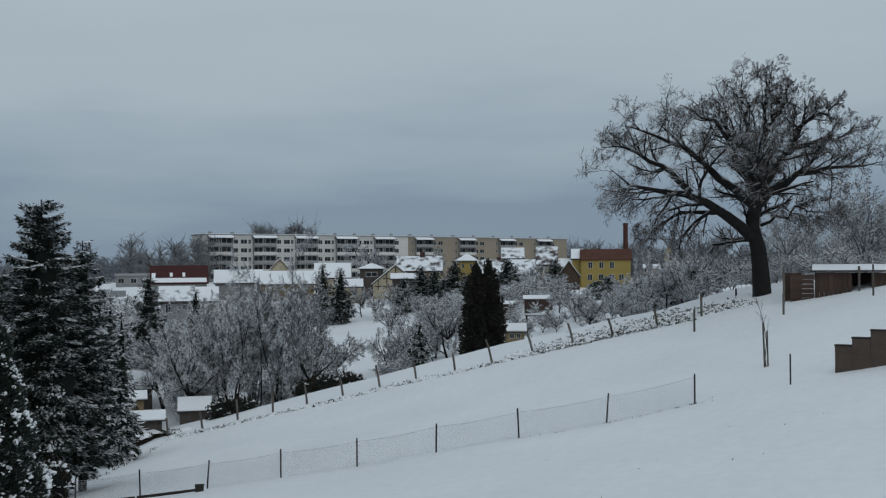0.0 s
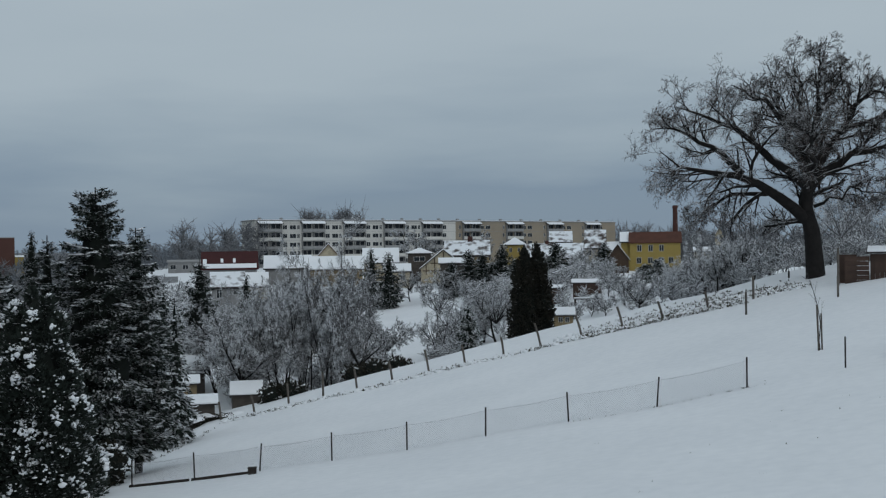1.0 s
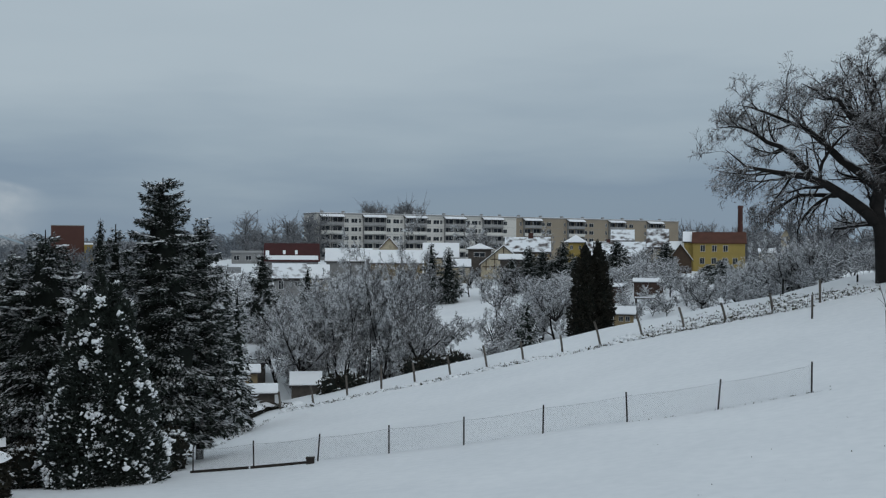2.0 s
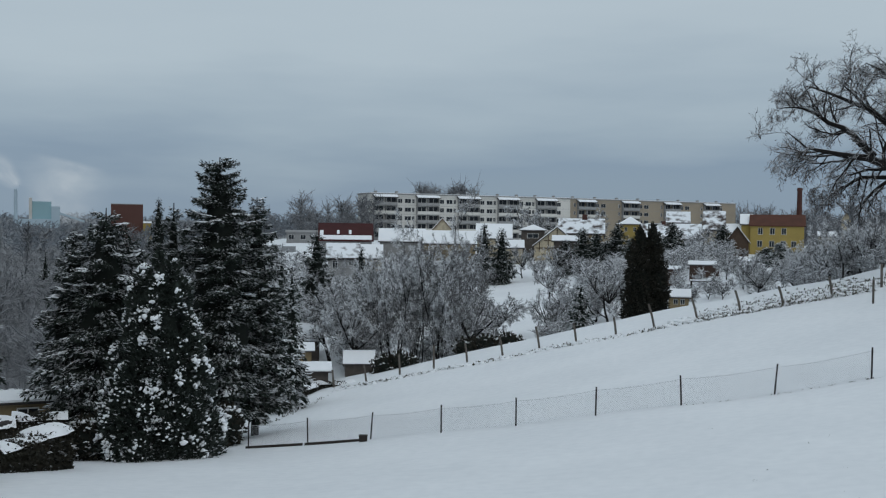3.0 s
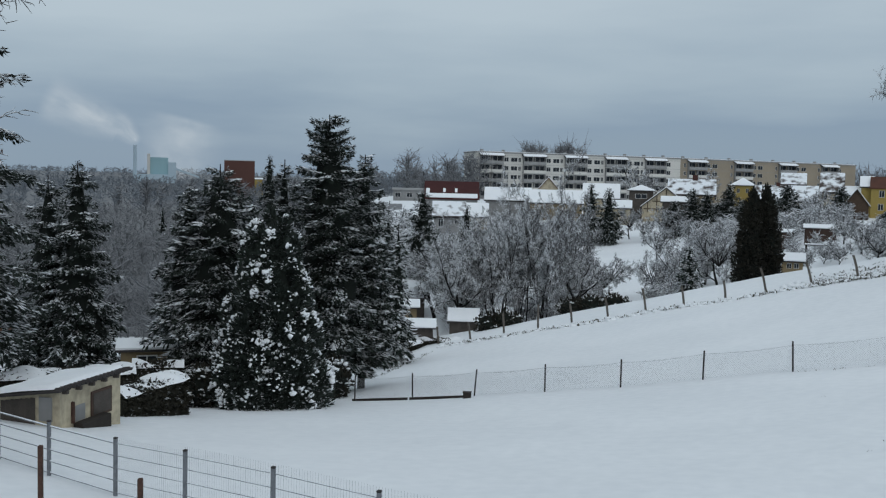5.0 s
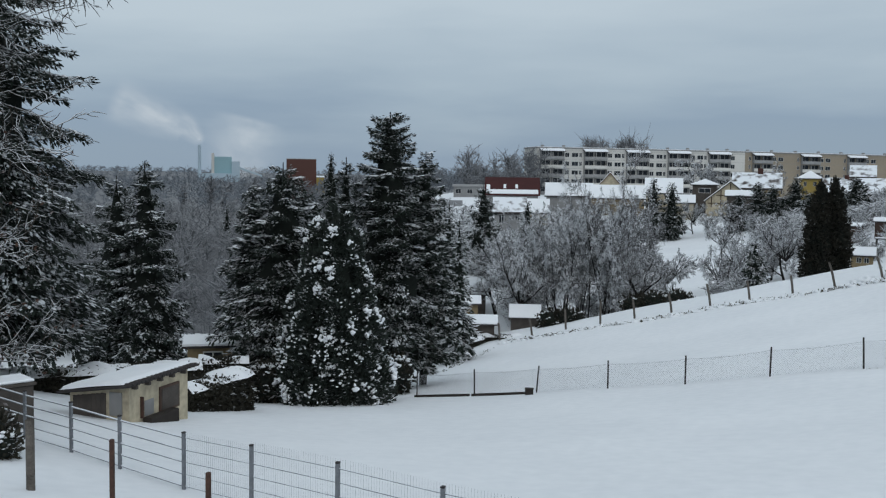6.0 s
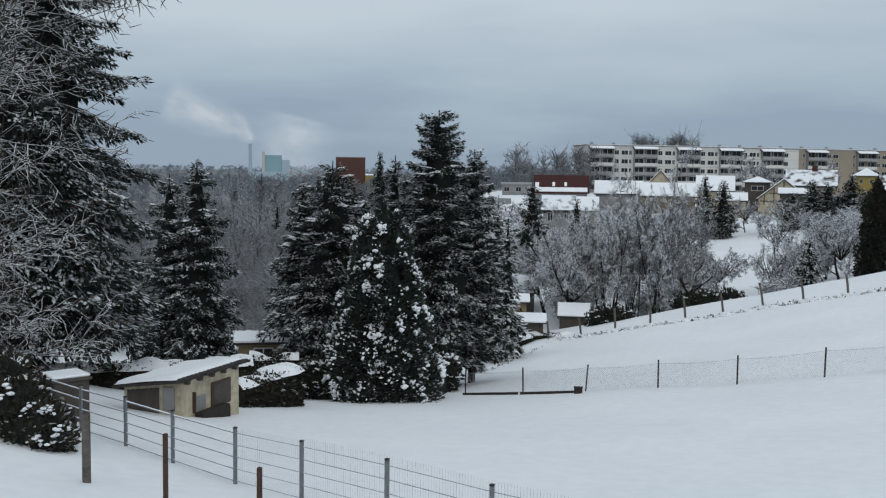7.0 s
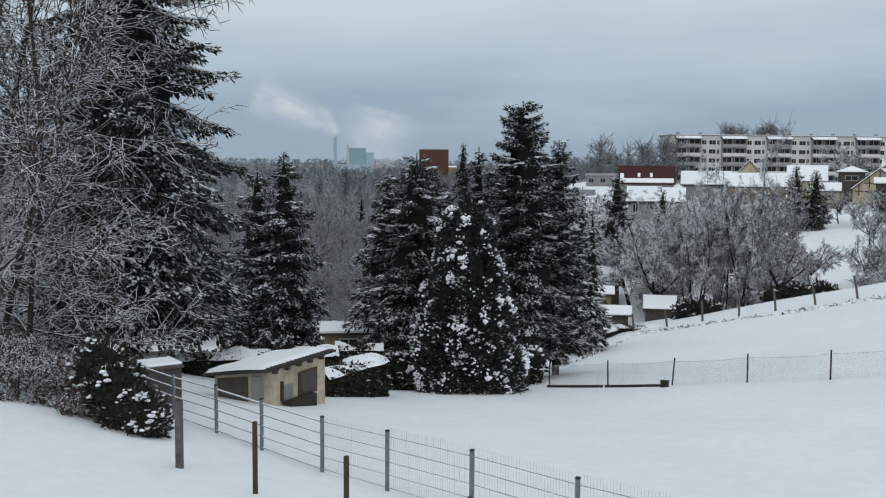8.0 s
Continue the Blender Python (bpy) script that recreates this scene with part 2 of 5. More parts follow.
def height(x, y):
    """The ground: a sloping meadow, a garden valley behind it, then the far hillside and the town's basin."""
    x, y = np.asarray(x, float), np.asarray(y, float)
    d, az = np.hypot(x, y), np.degrees(np.arctan2(-x, y))
    cx, cy = np.clip(x, -30, 40), np.clip(y, 4, 75)
    terms = (1 + 0 * cx, cx, cy, cx * cx, cx * cy, cy * cy, cx ** 3, cx * cx * cy, cx * cy * cy, cy ** 3)
    meadow = sum(k * t for k, t in zip(MEADOW, terms))
    valley = np.interp(d, [60, 84, 95, 112, 150, 180, 230, 260, 340, 800, 3000, 5000], [-3, -6, -4.4, -3, -1.2, 0.4, 1.5, 1.8, 1.6, -5, 4, 6])
    basin = np.interp(d, [50, 80, 120, 300, 700, 1200, 2200, 5000], [-4, -6.5, -9, -7.5, -5, -3, 7, 12])
    ridge = np.interp(d, [60, 90, 140, 340, 800, 3000, 5000], [5, 4, 3.5, 2, 0, 5, 6])
    lean = np.clip(4 - az, -2, 11) * np.interp(d, [75, 90, 140, 190, 320], [0.1, 0.42, 0.42, 0.08, 0])
    valley = valley + lean
    far = valley + (basin - valley) * blend(18, 27, az)
    far = far + (ridge - far) * blend(9, 17, -az) * (1 - blend(110, 180, d))
    edge = 70 - 14 * blend(15, 24, az)
    z = meadow + (far - meadow) * blend(edge, edge + 26, d)
    return z + 0.05 * np.sin(x * 0.7 + 1.3 * np.sin(y * 0.23)) * np.sin(y * 0.55) * blend(6, 20, d)


def ground_at(x, y):
    return float(height(x, y))


def make_ground():
    rad = np.concatenate([[0.0], np.geomspace(3, 4800, 170)])
    turn = np.radians(np.concatenate([np.arange(-60, 80, 0.8), np.arange(80, 300, 5)]))
    rr, tt = np.meshgrid(rad, turn, indexing="ij")
    x, y = -np.sin(tt) * rr, np.cos(tt) * rr
    verts = np.stack([x, y, height(x, y)], -1).reshape(-1, 3)
    n, k = rr.shape
    i, j = np.meshgrid(np.arange(n - 1), np.arange(k), indexing="ij")
    jj = (j + 1) % k
    faces = np.stack([i * k + j, (i + 1) * k + j, (i + 1) * k + jj, i * k + jj], -1).reshape(-1, 4)
    ob = part_np("ground", verts, faces, GROUND, None, "snow-covered sloping meadow and garden valley", True)
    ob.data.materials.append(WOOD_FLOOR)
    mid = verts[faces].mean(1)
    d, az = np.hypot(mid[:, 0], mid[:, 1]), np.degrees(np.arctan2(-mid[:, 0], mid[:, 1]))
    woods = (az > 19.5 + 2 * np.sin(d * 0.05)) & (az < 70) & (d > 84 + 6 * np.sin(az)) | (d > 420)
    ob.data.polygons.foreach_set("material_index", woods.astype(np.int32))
    tagged(ob, category="ground", kind="structure")


make_ground()


# ---- bare trees ----
def unit(v):
    return v / (np.linalg.norm(v, axis=-1, keepdims=True) + 1e-9)


def grow(rng, start, way, length, radius, steps, gnarl, lift, tip=0.35):
    """N wandering branches: points, directions and radii along each."""
    pts, ways, p, d = [start], [way], start, way
    for _ in range(steps):
        d = unit(d + rng.normal(0, gnarl, d.shape) + np.array([0, 0, lift]))
        p = p + d * (length / steps)[:, None]
        pts.append(p)
        ways.append(d)
    taper = np.linspace(1, tip, steps + 1)
    return np.stack(pts, 1), np.stack(ways, 1), radius[:, None] * taper


def offshoots(rng, pts, ways, radii, length, count, low, angle, ratio, shrink):
    """Children along parents: start, direction, length, radius."""
    n, k = pts.shape[:2]
    who = np.repeat(np.arange(n), count)
    at = low + (1 - low) * (np.tile(np.arange(count), n) + rng.uniform(0, 1, n * count)) / count
    f = at * (k - 1)
    i = np.minimum(f.astype(int), k - 2)
    w = (f - i)[:, None]
    start = pts[who, i] * (1 - w) + pts[who, i + 1] * w
    along = unit(ways[who, i] * (1 - w) + ways[who, i + 1] * w)
    side = unit(np.cross(along, rng.normal(0, 1, along.shape)))
    ang = np.radians(rng.normal(angle, angle * 0.25, len(who)))[:, None]
    way = unit(along * np.cos(ang) + side * np.sin(ang))
    size = length[who] * ratio * (1.12 - 0.5 * at) * rng.uniform(0.7, 1.25, len(who))
    thick = (radii[who, i] * (1 - w[:, 0]) + radii[who, i + 1] * w[:, 0]) * shrink
    return start, way, size, thick


def bare_tree_meshes(seed, trunk, levels, leaves=0, least=0.006, limbs=()):
    """trunk: list of (start, direction, length, radius); levels: (count, low, angle, ratio, shrink, steps, gnarl, lift, sides)."""
    rng = np.random.default_rng(seed)
    start = np.array([t[0] for t in trunk], float)
    way = unit(np.array([t[1] for t in trunk], float))
    length, radius = np.array([t[2] for t in trunk], float), np.array([t[3] for t in trunk], float)
    pts, ways, radii = grow(rng, start, way, length, radius, 8, 0.07, 0.02, 0.4)
    for line, thick0, thick1 in limbs:
        # a limb drawn by a few guide points, smoothed to nine
        line = np.array(line, float)
        at = np.linspace(0, len(line) - 1, 9)
        p = np.stack([np.interp(at, np.arange(len(line)), line[:, k]) for k in range(3)], -1)
        p[1:-1] = p[1:-1] * 0.5 + (p[:-2] + p[2:]) * 0.25 + rng.normal(0, 0.16, (7, 3))
        pts = np.concatenate([pts, p[None]])
        ways = np.concatenate([ways, unit(np.gradient(p, axis=0))[None]])
        radii = np.concatenate([radii, np.linspace(thick0, thick1, 9)[None]])
        length = np.append(length, np.linalg.norm(np.diff(p, axis=0), axis=1).sum())
    thick, fine = [tubes(pts, radii, 8)], []
    for depth, (count, low, angle, ratio, shrink, steps, gnarl, lift, sides) in enumerate(levels):
        start, way, length, radius = offshoots(rng, pts, ways, radii, length, count, low, angle, ratio, shrink)
        pts, ways, radii = grow(rng, start, way, length, np.maximum(radius, least), steps, gnarl, lift)
        (thick if depth < max(1, len(levels) - 2) else fine).append(tubes(pts, radii, sides))
    cards = None
    if leaves:
        low = np.argsort(pts[:, -1, 2] + 0.5 * np.hypot(pts[:, -1, 0], pts[:, -1, 1]) + rng.normal(0, 1.2, len(pts)))[:len(pts) // 3]
        pick = low[rng.integers(0, len(low), leaves)]
        p = pts[pick, -1] + rng.normal(0, 0.1, (leaves, 3))
        a, b = unit(rng.normal(0, 1, (leaves, 3))) * 0.06, unit(rng.normal(0, 1, (leaves, 3))) * 0.04
        v = np.stack([p - a, p + b, p + a, p - b], 1).reshape(-1, 3)
        cards = (v, np.arange(leaves * 4).reshape(-1, 4))
    return joined(thick), joined(fine), cards


def bare_tree(name, x, y, seed, trunk, levels, bark, twig, label, category="tree", leaves=0, sink=0.15, group="", least=0.006, limbs=()):
    ob = thing(name, x, y, ground_at(x, y) - sink, 0, label, category, group)
    stems, twigs, cards = bare_tree_meshes(seed, trunk, levels, leaves, least, limbs)
    part_np("trunk", *stems, bark, ob, "dark trunk and limbs", True)
    part_np("crown", *twigs, twig, ob, "fine frosted twigs")
    if cards:
        tagged(part_np("leaf_rest", *cards, LEAF, ob, "withered brown leaves"), kind="stuff")
    return ob


# ---- conifers ----
def conifer_meshes(seed, tall, wide, whorls, boughs, droop=0.35, low=0.06, power=0.66, snow=0.5, spray=0.5, snow_size=1.0, dense=2.0, core=0.6):
    rng = np.random.default_rng(seed)
    base, way, size = [], [], []
    for i in range(whorls):
        f = low + (0.985 - low) * (i + rng.uniform(-0.3, 0.3)) / whorls
        n = max(4, int(boughs * (0.6 + 0.6 * (1 - f))))
        first = rng.uniform(0, 6.28)
        for k in range(n):
            a = first + 6.283 * k / n + rng.normal(0, 0.25)
            g = min(0.985, max(0.01, f + rng.uniform(-0.6, 0.6) / whorls))
            reach = wide * max(0.03, 1 - g) ** power * (0.55 + 0.45 * min(1, g / 0.18))
            base.append((0, 0, g * tall))
            way.append((np.cos(a), np.sin(a), 0.15 + 0.5 * g ** 2 - 0.25 * (1 - g)))
            size.append(reach * rng.uniform(0.7, 1.25))
    base, way, size = np.array(base), unit(np.array(way)), np.array(size)
    steps = 6
    pts, d, p = [base], way, base
    for s in range(steps):
        d = unit(d + np.array([0, 0, -droop * 0.28 if s < 4 else droop * 0.3]) + rng.normal(0, 0.06, d.shape))
        p = p + d * (size / steps)[:, None]
        pts.append(p)
    lines = np.stack(pts, 1)
    limbs = tubes(lines, np.linspace(1, 0.25, steps + 1)[None] * (0.008 * size + 0.012)[:, None], 3)
    # needle sprays: narrow folded blades over a flat fan about each bough, some of them hanging
    total = np.maximum(8, (size / spray * 11 * dense).astype(int))
    who = np.repeat(np.arange(len(size)), total)
    m = len(who)
    at = rng.uniform(0.05, 1.0, m) ** 0.75
    f = at * steps
    i = np.minimum(f.astype(int), steps - 1)
    w = (f - i)[:, None]
    q = lines[who, i] * (1 - w) + lines[who, i + 1] * w
    along = unit(lines[who, i + 1] - lines[who, i])
    side = unit(np.cross(along, np.array([0, 0, 1.0]))) * rng.choice([-1, 1], m)[:, None]
    lateral = rng.uniform(0, 1, m) * (0.26 * size[who] * np.sqrt(np.clip(1.08 - at, 0, 1)) + 0.05)
    q = q + side * lateral[:, None] + np.array([0, 0, 1.0]) * (rng.normal(-0.02, 0.2, m) * spray - lateral * droop * 0.5)[:, None]
    hang = (rng.uniform(0, 1, m) < 0.25 + 0.5 * droop) * rng.uniform(0.3, 1.5, m)
    out = unit(along * rng.uniform(0.4, 1.1, (m, 1)) + side * rng.uniform(0.0, 0.9, (m, 1)) + np.array([0, 0, 1.0]) * (rng.uniform(-0.25, 0.25, m) - hang)[:, None])
    long = spray * rng.uniform(0.45, 1.2, m) * (0.65 + 0.5 * np.minimum(1, size[who] / wide))
    across = unit(np.cross(out, np.array([0, 0, 1.0]) + rng.normal(0, 0.35, out.shape))) * (long * 0.2)[:, None]
    up = unit(np.cross(across, out)) * (long * 0.07)[:, None]
    up *= np.sign(up[:, 2:3] + 1e-6)
    mid = q + out * (long * 0.45)[:, None] - up
    v = np.stack([q, mid + across, q + out * long[:, None], mid - across], 1).reshape(-1, 3)
    b = np.arange(m)[:, None, None] * 4
    needles = (v, (b + np.array([[0, 1, 2], [0, 2, 3]])).reshape(-1, 3))
    # snow cushions: clusters of small lumps lying along the outer boughs, some boughs loaded and some bare
    load = rng.gamma(0.7, 1.0, len(size))
    lots = int(len(size) * 1.7 * snow)
    spot = np.repeat(rng.choice(len(size), lots, p=load / load.sum()), 7)
    place = np.repeat(rng.uniform(0.4, 0.97, lots), 7) + rng.normal(0, 0.06, lots * 7)
    off = np.repeat(rng.normal(0, 0.1, lots), 7) + rng.normal(0, 0.05, lots * 7)
    who, m = spot, len(spot)
    f = np.clip(place, 0.2, 0.995) * steps
    i = np.minimum(f.astype(int), steps - 1)
    w = (f - i)[:, None]
    along = unit(lines[who, i + 1] - lines[who, i])
    side = unit(np.cross(along, np.array([0, 0, 1.0])))
    top = np.cross(side, along)
    shift = off * np.maximum(size[who], 0.6)
    q = lines[who, i] * (1 - w) + lines[who, i + 1] * w + side * shift[:, None] + np.array([0, 0, 1.0]) * (0.05 * spray / 0.3 - np.abs(shift) * droop * 0.45)[:, None]
    a = (rng.uniform(0.035, 0.085, m) * snow_size * (0.55 + 0.45 * np.minimum(1, size[who] / 1.6)))[:, None]
    rows = [q - top * a * 0.15]
    turn = rng.uniform(0, 1, m)
    for k in range(5):
        ang = (k + turn[:, None]) * 2 * np.pi / 5
        rows.append(q + (along * np.cos(ang) * 1.7 + side * np.sin(ang) * 0.9) * a * rng.uniform(0.6, 1.3, (m, 1)) + top * a * rng.uniform(-0.1, 0.25, (m, 1)))
    rows.append(q + top * a * rng.uniform(0.35, 0.75, (m, 1)) + along * a * rng.normal(0, 0.3, (m, 1)))
    v = np.stack(rows, 1)
    tri = []
    for k in range(5):
        n = (k + 1) % 5
        tri += [[0, 1 + n, 1 + k], [1 + k, 1 + n, 6]]
    b = np.arange(m)[:, None, None] * 7
    cushions = (v.reshape(-1, 3), (b + np.array(tri)).reshape(-1, 3))
    trunk = tubes(np.array([[[0, 0, -0.3], [0, 0, tall * 0.3], [0, 0, tall * 0.7], [0, 0, tall * 0.99]]]), np.array([[0.017, 0.013, 0.006, 0.002]]) * tall, 7)
    # a ragged near-black shell that stands in for the shade inside the crown
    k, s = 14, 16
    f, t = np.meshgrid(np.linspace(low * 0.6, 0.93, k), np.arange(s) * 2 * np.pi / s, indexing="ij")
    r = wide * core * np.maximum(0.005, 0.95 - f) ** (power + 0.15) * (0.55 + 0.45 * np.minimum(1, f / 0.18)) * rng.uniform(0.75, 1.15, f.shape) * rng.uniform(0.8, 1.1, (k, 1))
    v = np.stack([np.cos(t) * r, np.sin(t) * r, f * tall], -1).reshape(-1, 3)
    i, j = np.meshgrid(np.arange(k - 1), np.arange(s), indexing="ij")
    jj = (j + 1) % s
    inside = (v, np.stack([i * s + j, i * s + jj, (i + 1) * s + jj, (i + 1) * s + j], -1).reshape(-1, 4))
    return trunk, limbs, needles, cushions, inside


def conifer(name, x, y, top, wide, seed, label, whorls=24, boughs=7, mat=None, group="", **more):
    z = ground_at(x, y)
    ob = thing(name, x, y, z, 0, label, "conifer", group)
    trunk, limbs, needles, cushions, inside = conifer_meshes(seed, top - z, wide, whorls, boughs, **more)
    part_np("trunk", *joined([trunk, limbs]), BARK, ob, "dark brown trunk and boughs")
    part_np("needles", *needles, mat or NEEDLE, ob, "dark green needle sprays")
    part_np("crown_shade_shell", *inside, INNER, ob, "dark inside of the crown")
    tagged(part_np("bough_snow", *cushions, SNOW, ob, "white snow lying on the boughs", True), kind="stuff")
    return ob


def plume_conifer(name, x, y, top, wide, seed, label, plumes=125, power=0.5):
    """A dense cone of upright foliage plumes, each with lumps of snow caught on it."""
    rng = np.random.default_rng(seed)
    z = ground_at(x, y)
    tall = top - z
    ob = thing(name, x, y, z, 0, label, "conifer")
    f = 1 - (1 - np.linspace(0.0, 1.0, plumes)) ** 0.62
    f = np.clip(f * 0.96 + rng.normal(0, 0.012, plumes), 0, 0.965)
    a = np.arange(plumes) * 2.39996 + rng.normal(0, 0.25, plumes)
    reach = wide * np.clip(1 - f, 0.012, 1) ** power * rng.uniform(0.76, 1.0, plumes)
    radius = np.clip(0.2 * reach + 0.18, 0.14, 0.6) * rng.uniform(0.75, 1.2, plumes)
    mid = np.stack([np.cos(a) * (reach - radius * 0.5), np.sin(a) * (reach - radius * 0.5), np.clip(f, 0.01, 1) * tall + 0.15], -1)
    n = 330
    u = unit(rng.normal(0, 1, (plumes, n, 3)))
    shape = np.array([1.0, 1.0, 1.55])
    p = mid[:, None] + u * shape * radius[:, None, None] * rng.uniform(0.55, 1.1, (plumes, n, 1))
    away = np.stack([np.cos(a), np.sin(a), 0 * a], -1)[:, None]
    out = unit(u * 0.6 + away * 0.5 + np.array([0, 0, 0.55]) + rng.normal(0, 0.35, u.shape))
    long = rng.uniform(0.08, 0.2, (plumes, n, 1))
    across = unit(np.cross(out, rng.normal(0, 1, u.shape))) * long * 0.3
    v = np.stack([p - out * long * 0.3, p + across, p + out * long, p - across], 2).reshape(-1, 3)
    part_np("needles", v, np.arange(len(v)).reshape(-1, 4), PLUME, ob, "dark scaly foliage in upright plumes")
    # near-black cone: the shade between the plumes, made as a solid
    k, s = 14, 18
    g, t = np.meshgrid(np.linspace(0.0, 0.97, k), np.arange(s) * 2 * np.pi / s, indexing="ij")
    r = wide * 0.74 * np.maximum(0.004, 0.97 - g) ** (power + 0.2) * rng.uniform(0.85, 1.05, g.shape)
    i, j = np.meshgrid(np.arange(k - 1), np.arange(s), indexing="ij")
    jj = (j + 1) % s
    part_np("crown_shade_shell", np.stack([np.cos(t) * r, np.sin(t) * r, g * tall], -1).reshape(-1, 3), np.stack([i * s + j, i * s + jj, (i + 1) * s + jj, (i + 1) * s + j], -1).reshape(-1, 4), INNER, ob, "dark inside of the crown")
    ico = bmesh.new()
    bmesh.ops.create_icosphere(ico, subdivisions=1, radius=1)
    cv = np.array([tuple(w.co) for w in ico.verts])
    cf = np.array([[w.index for w in q.verts] for q in ico.faces])
    ico.free()
    lumps = []
    for c, rad, w in zip(mid, radius, away[:, 0]):
        toward = unit(rng.normal(0, 0.35, 3) + w * 0.55 + np.array([0, 0, 0.7]))
        for _ in range(int(rng.gamma(1.8, 8.5))):
            d = unit(rng.normal(0, 0.33, 3) + toward)
            size = min(0.025 + rng.gamma(1.6, 0.015), 0.12)
            lumps.append((cv * size * rng.uniform(0.7, 1.6, 3) * np.array([1, 1, 0.8]) * rng.uniform(0.5, 1.5, (len(cv), 1)) + c + d * shape * rad * rng.uniform(0.9, 1.08), cf))
    tagged(part_np("bough_snow", *joined(lumps), SNOW, ob, "white snow lumps caught in the foliage", True), kind="stuff")
    part_np("trunk", *tubes(np.array([[[0, 0, -0.3], [0, 0, tall * 0.5], [0, 0, tall * 0.95]]]), np.array([[0.14, 0.09, 0.02]]), 7), BARK, ob, "dark brown trunk")
    return ob


def leafy_mass(name, x, y, parts, mat, label, category, seed, leaf=0.16, density=60, snow_lumps=0, group=""):
    """A dense shrub: leaves over ellipsoids (cx, cy, cz, rx, ry, rz), with an uneven outline and a dark inner body in
    place of inner shade.
    """
    rng = np.random.default_rng(seed)
    ob = thing(name, x, y, ground_at(x, y), 0, label, category, group)
    vs, lumps, cores = [], [], []
    for cx, cy, cz, rx, ry, rz in parts:
        n = int(density * (rx * ry + rx * rz + ry * rz) * 4)
        u = unit(rng.normal(0, 1, (n, 3)))
        shell = u * (1 + 0.12 * np.sin(u[:, :1] * 9 + u[:, 2:] * 7 + seed) + rng.normal(0, 0.1, (n, 1)))
        p = shell * np.array([rx, ry, rz]) + np.array([cx, cy, cz])
        out = unit(u + rng.normal(0, 0.5, u.shape) + np.array([0, 0, 0.3]))
        long = leaf * rng.uniform(0.6, 1.5, (n, 1))
        across = unit(np.cross(out, rng.normal(0, 1, u.shape))) * long * 0.38
        vs.append(np.stack([p - out * long * 0.5, p + across, p + out * long, p - across], 1).reshape(-1, 3))
        ico = bmesh.new()
        bmesh.ops.create_icosphere(ico, subdivisions=2, radius=1)
        cv = np.array([tuple(v.co) for v in ico.verts])
        cf = np.array([[v.index for v in f.verts] for f in ico.faces])
        ico.free()
        cores.append((cv * np.array([rx, ry, rz]) * (0.86 + 0.08 * np.sin(cv[:, :1] * 11 + cv[:, 1:2] * 7)) + np.array([cx, cy, cz]), cf))
        for _ in range(int(snow_lumps * rx * ry * 14)):
            u = unit(rng.normal(0, 1, 3) + np.array([0, 0, 0.7]))
            s = min(leaf, 0.11) * rng.uniform(0.4, 1.05)
            for _ in range(3):
                near_by = rng.normal(0, 1.1 * s, 3) * np.array([1, 1, 0.5])
                lumps.append((cv * np.array([s * 1.2, s * 1.1, s * 0.55]) * rng.uniform(0.6, 0.95) * rng.uniform(0.75, 1.25, (len(cv), 1)) + near_by + u * np.array([rx, ry, rz]) + np.array([cx, cy, cz]), cf))
    v = np.concatenate(vs)
    part_np("foliage", v, np.arange(len(v)).reshape(-1, 4), mat, ob, "dense dark foliage")
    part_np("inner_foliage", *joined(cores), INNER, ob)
    if lumps:
        tagged(part_np("settled_snow", *joined(lumps), SNOW, ob, "white snow lumps on the foliage", True), kind="stuff")
    return ob


# ---- buildings ----
def window_on(parent, x, z, w, h, y=-0.02, frame_mat=None, bars=1):
    """A framed window on a front wall that faces -y; x, z: its centre."""
    bm = bmesh.new()
    t = min(0.06, w * 0.07)
    for a0, a1, b0, b1 in ((-w / 2, w / 2, h / 2 - t, h / 2), (-w / 2, w / 2, -h / 2, -h / 2 + t), (-w / 2, -w / 2 + t, -h / 2 + t, h / 2 - t), (w / 2 - t, w / 2, -h / 2 + t, h / 2 - t)):
        add_box(bm, a0, a1, -0.05, 0.03, b0, b1)
    for i in range(bars):
        c = -w / 2 + w * (i + 1) / (bars + 1)
        add_box(bm, c - t / 2, c + t / 2, -0.045, 0.02, -h / 2 + t, h / 2 - t)
    ob = part("window", bm, frame_mat or WHITE_FRAME, parent)
    ob.location = (x, y, z)
    part("pane", box(-w / 2 + t, w / 2 - t, -0.02, 0.0, -h / 2 + t, h / 2 - t), PANE, ob)
    return ob


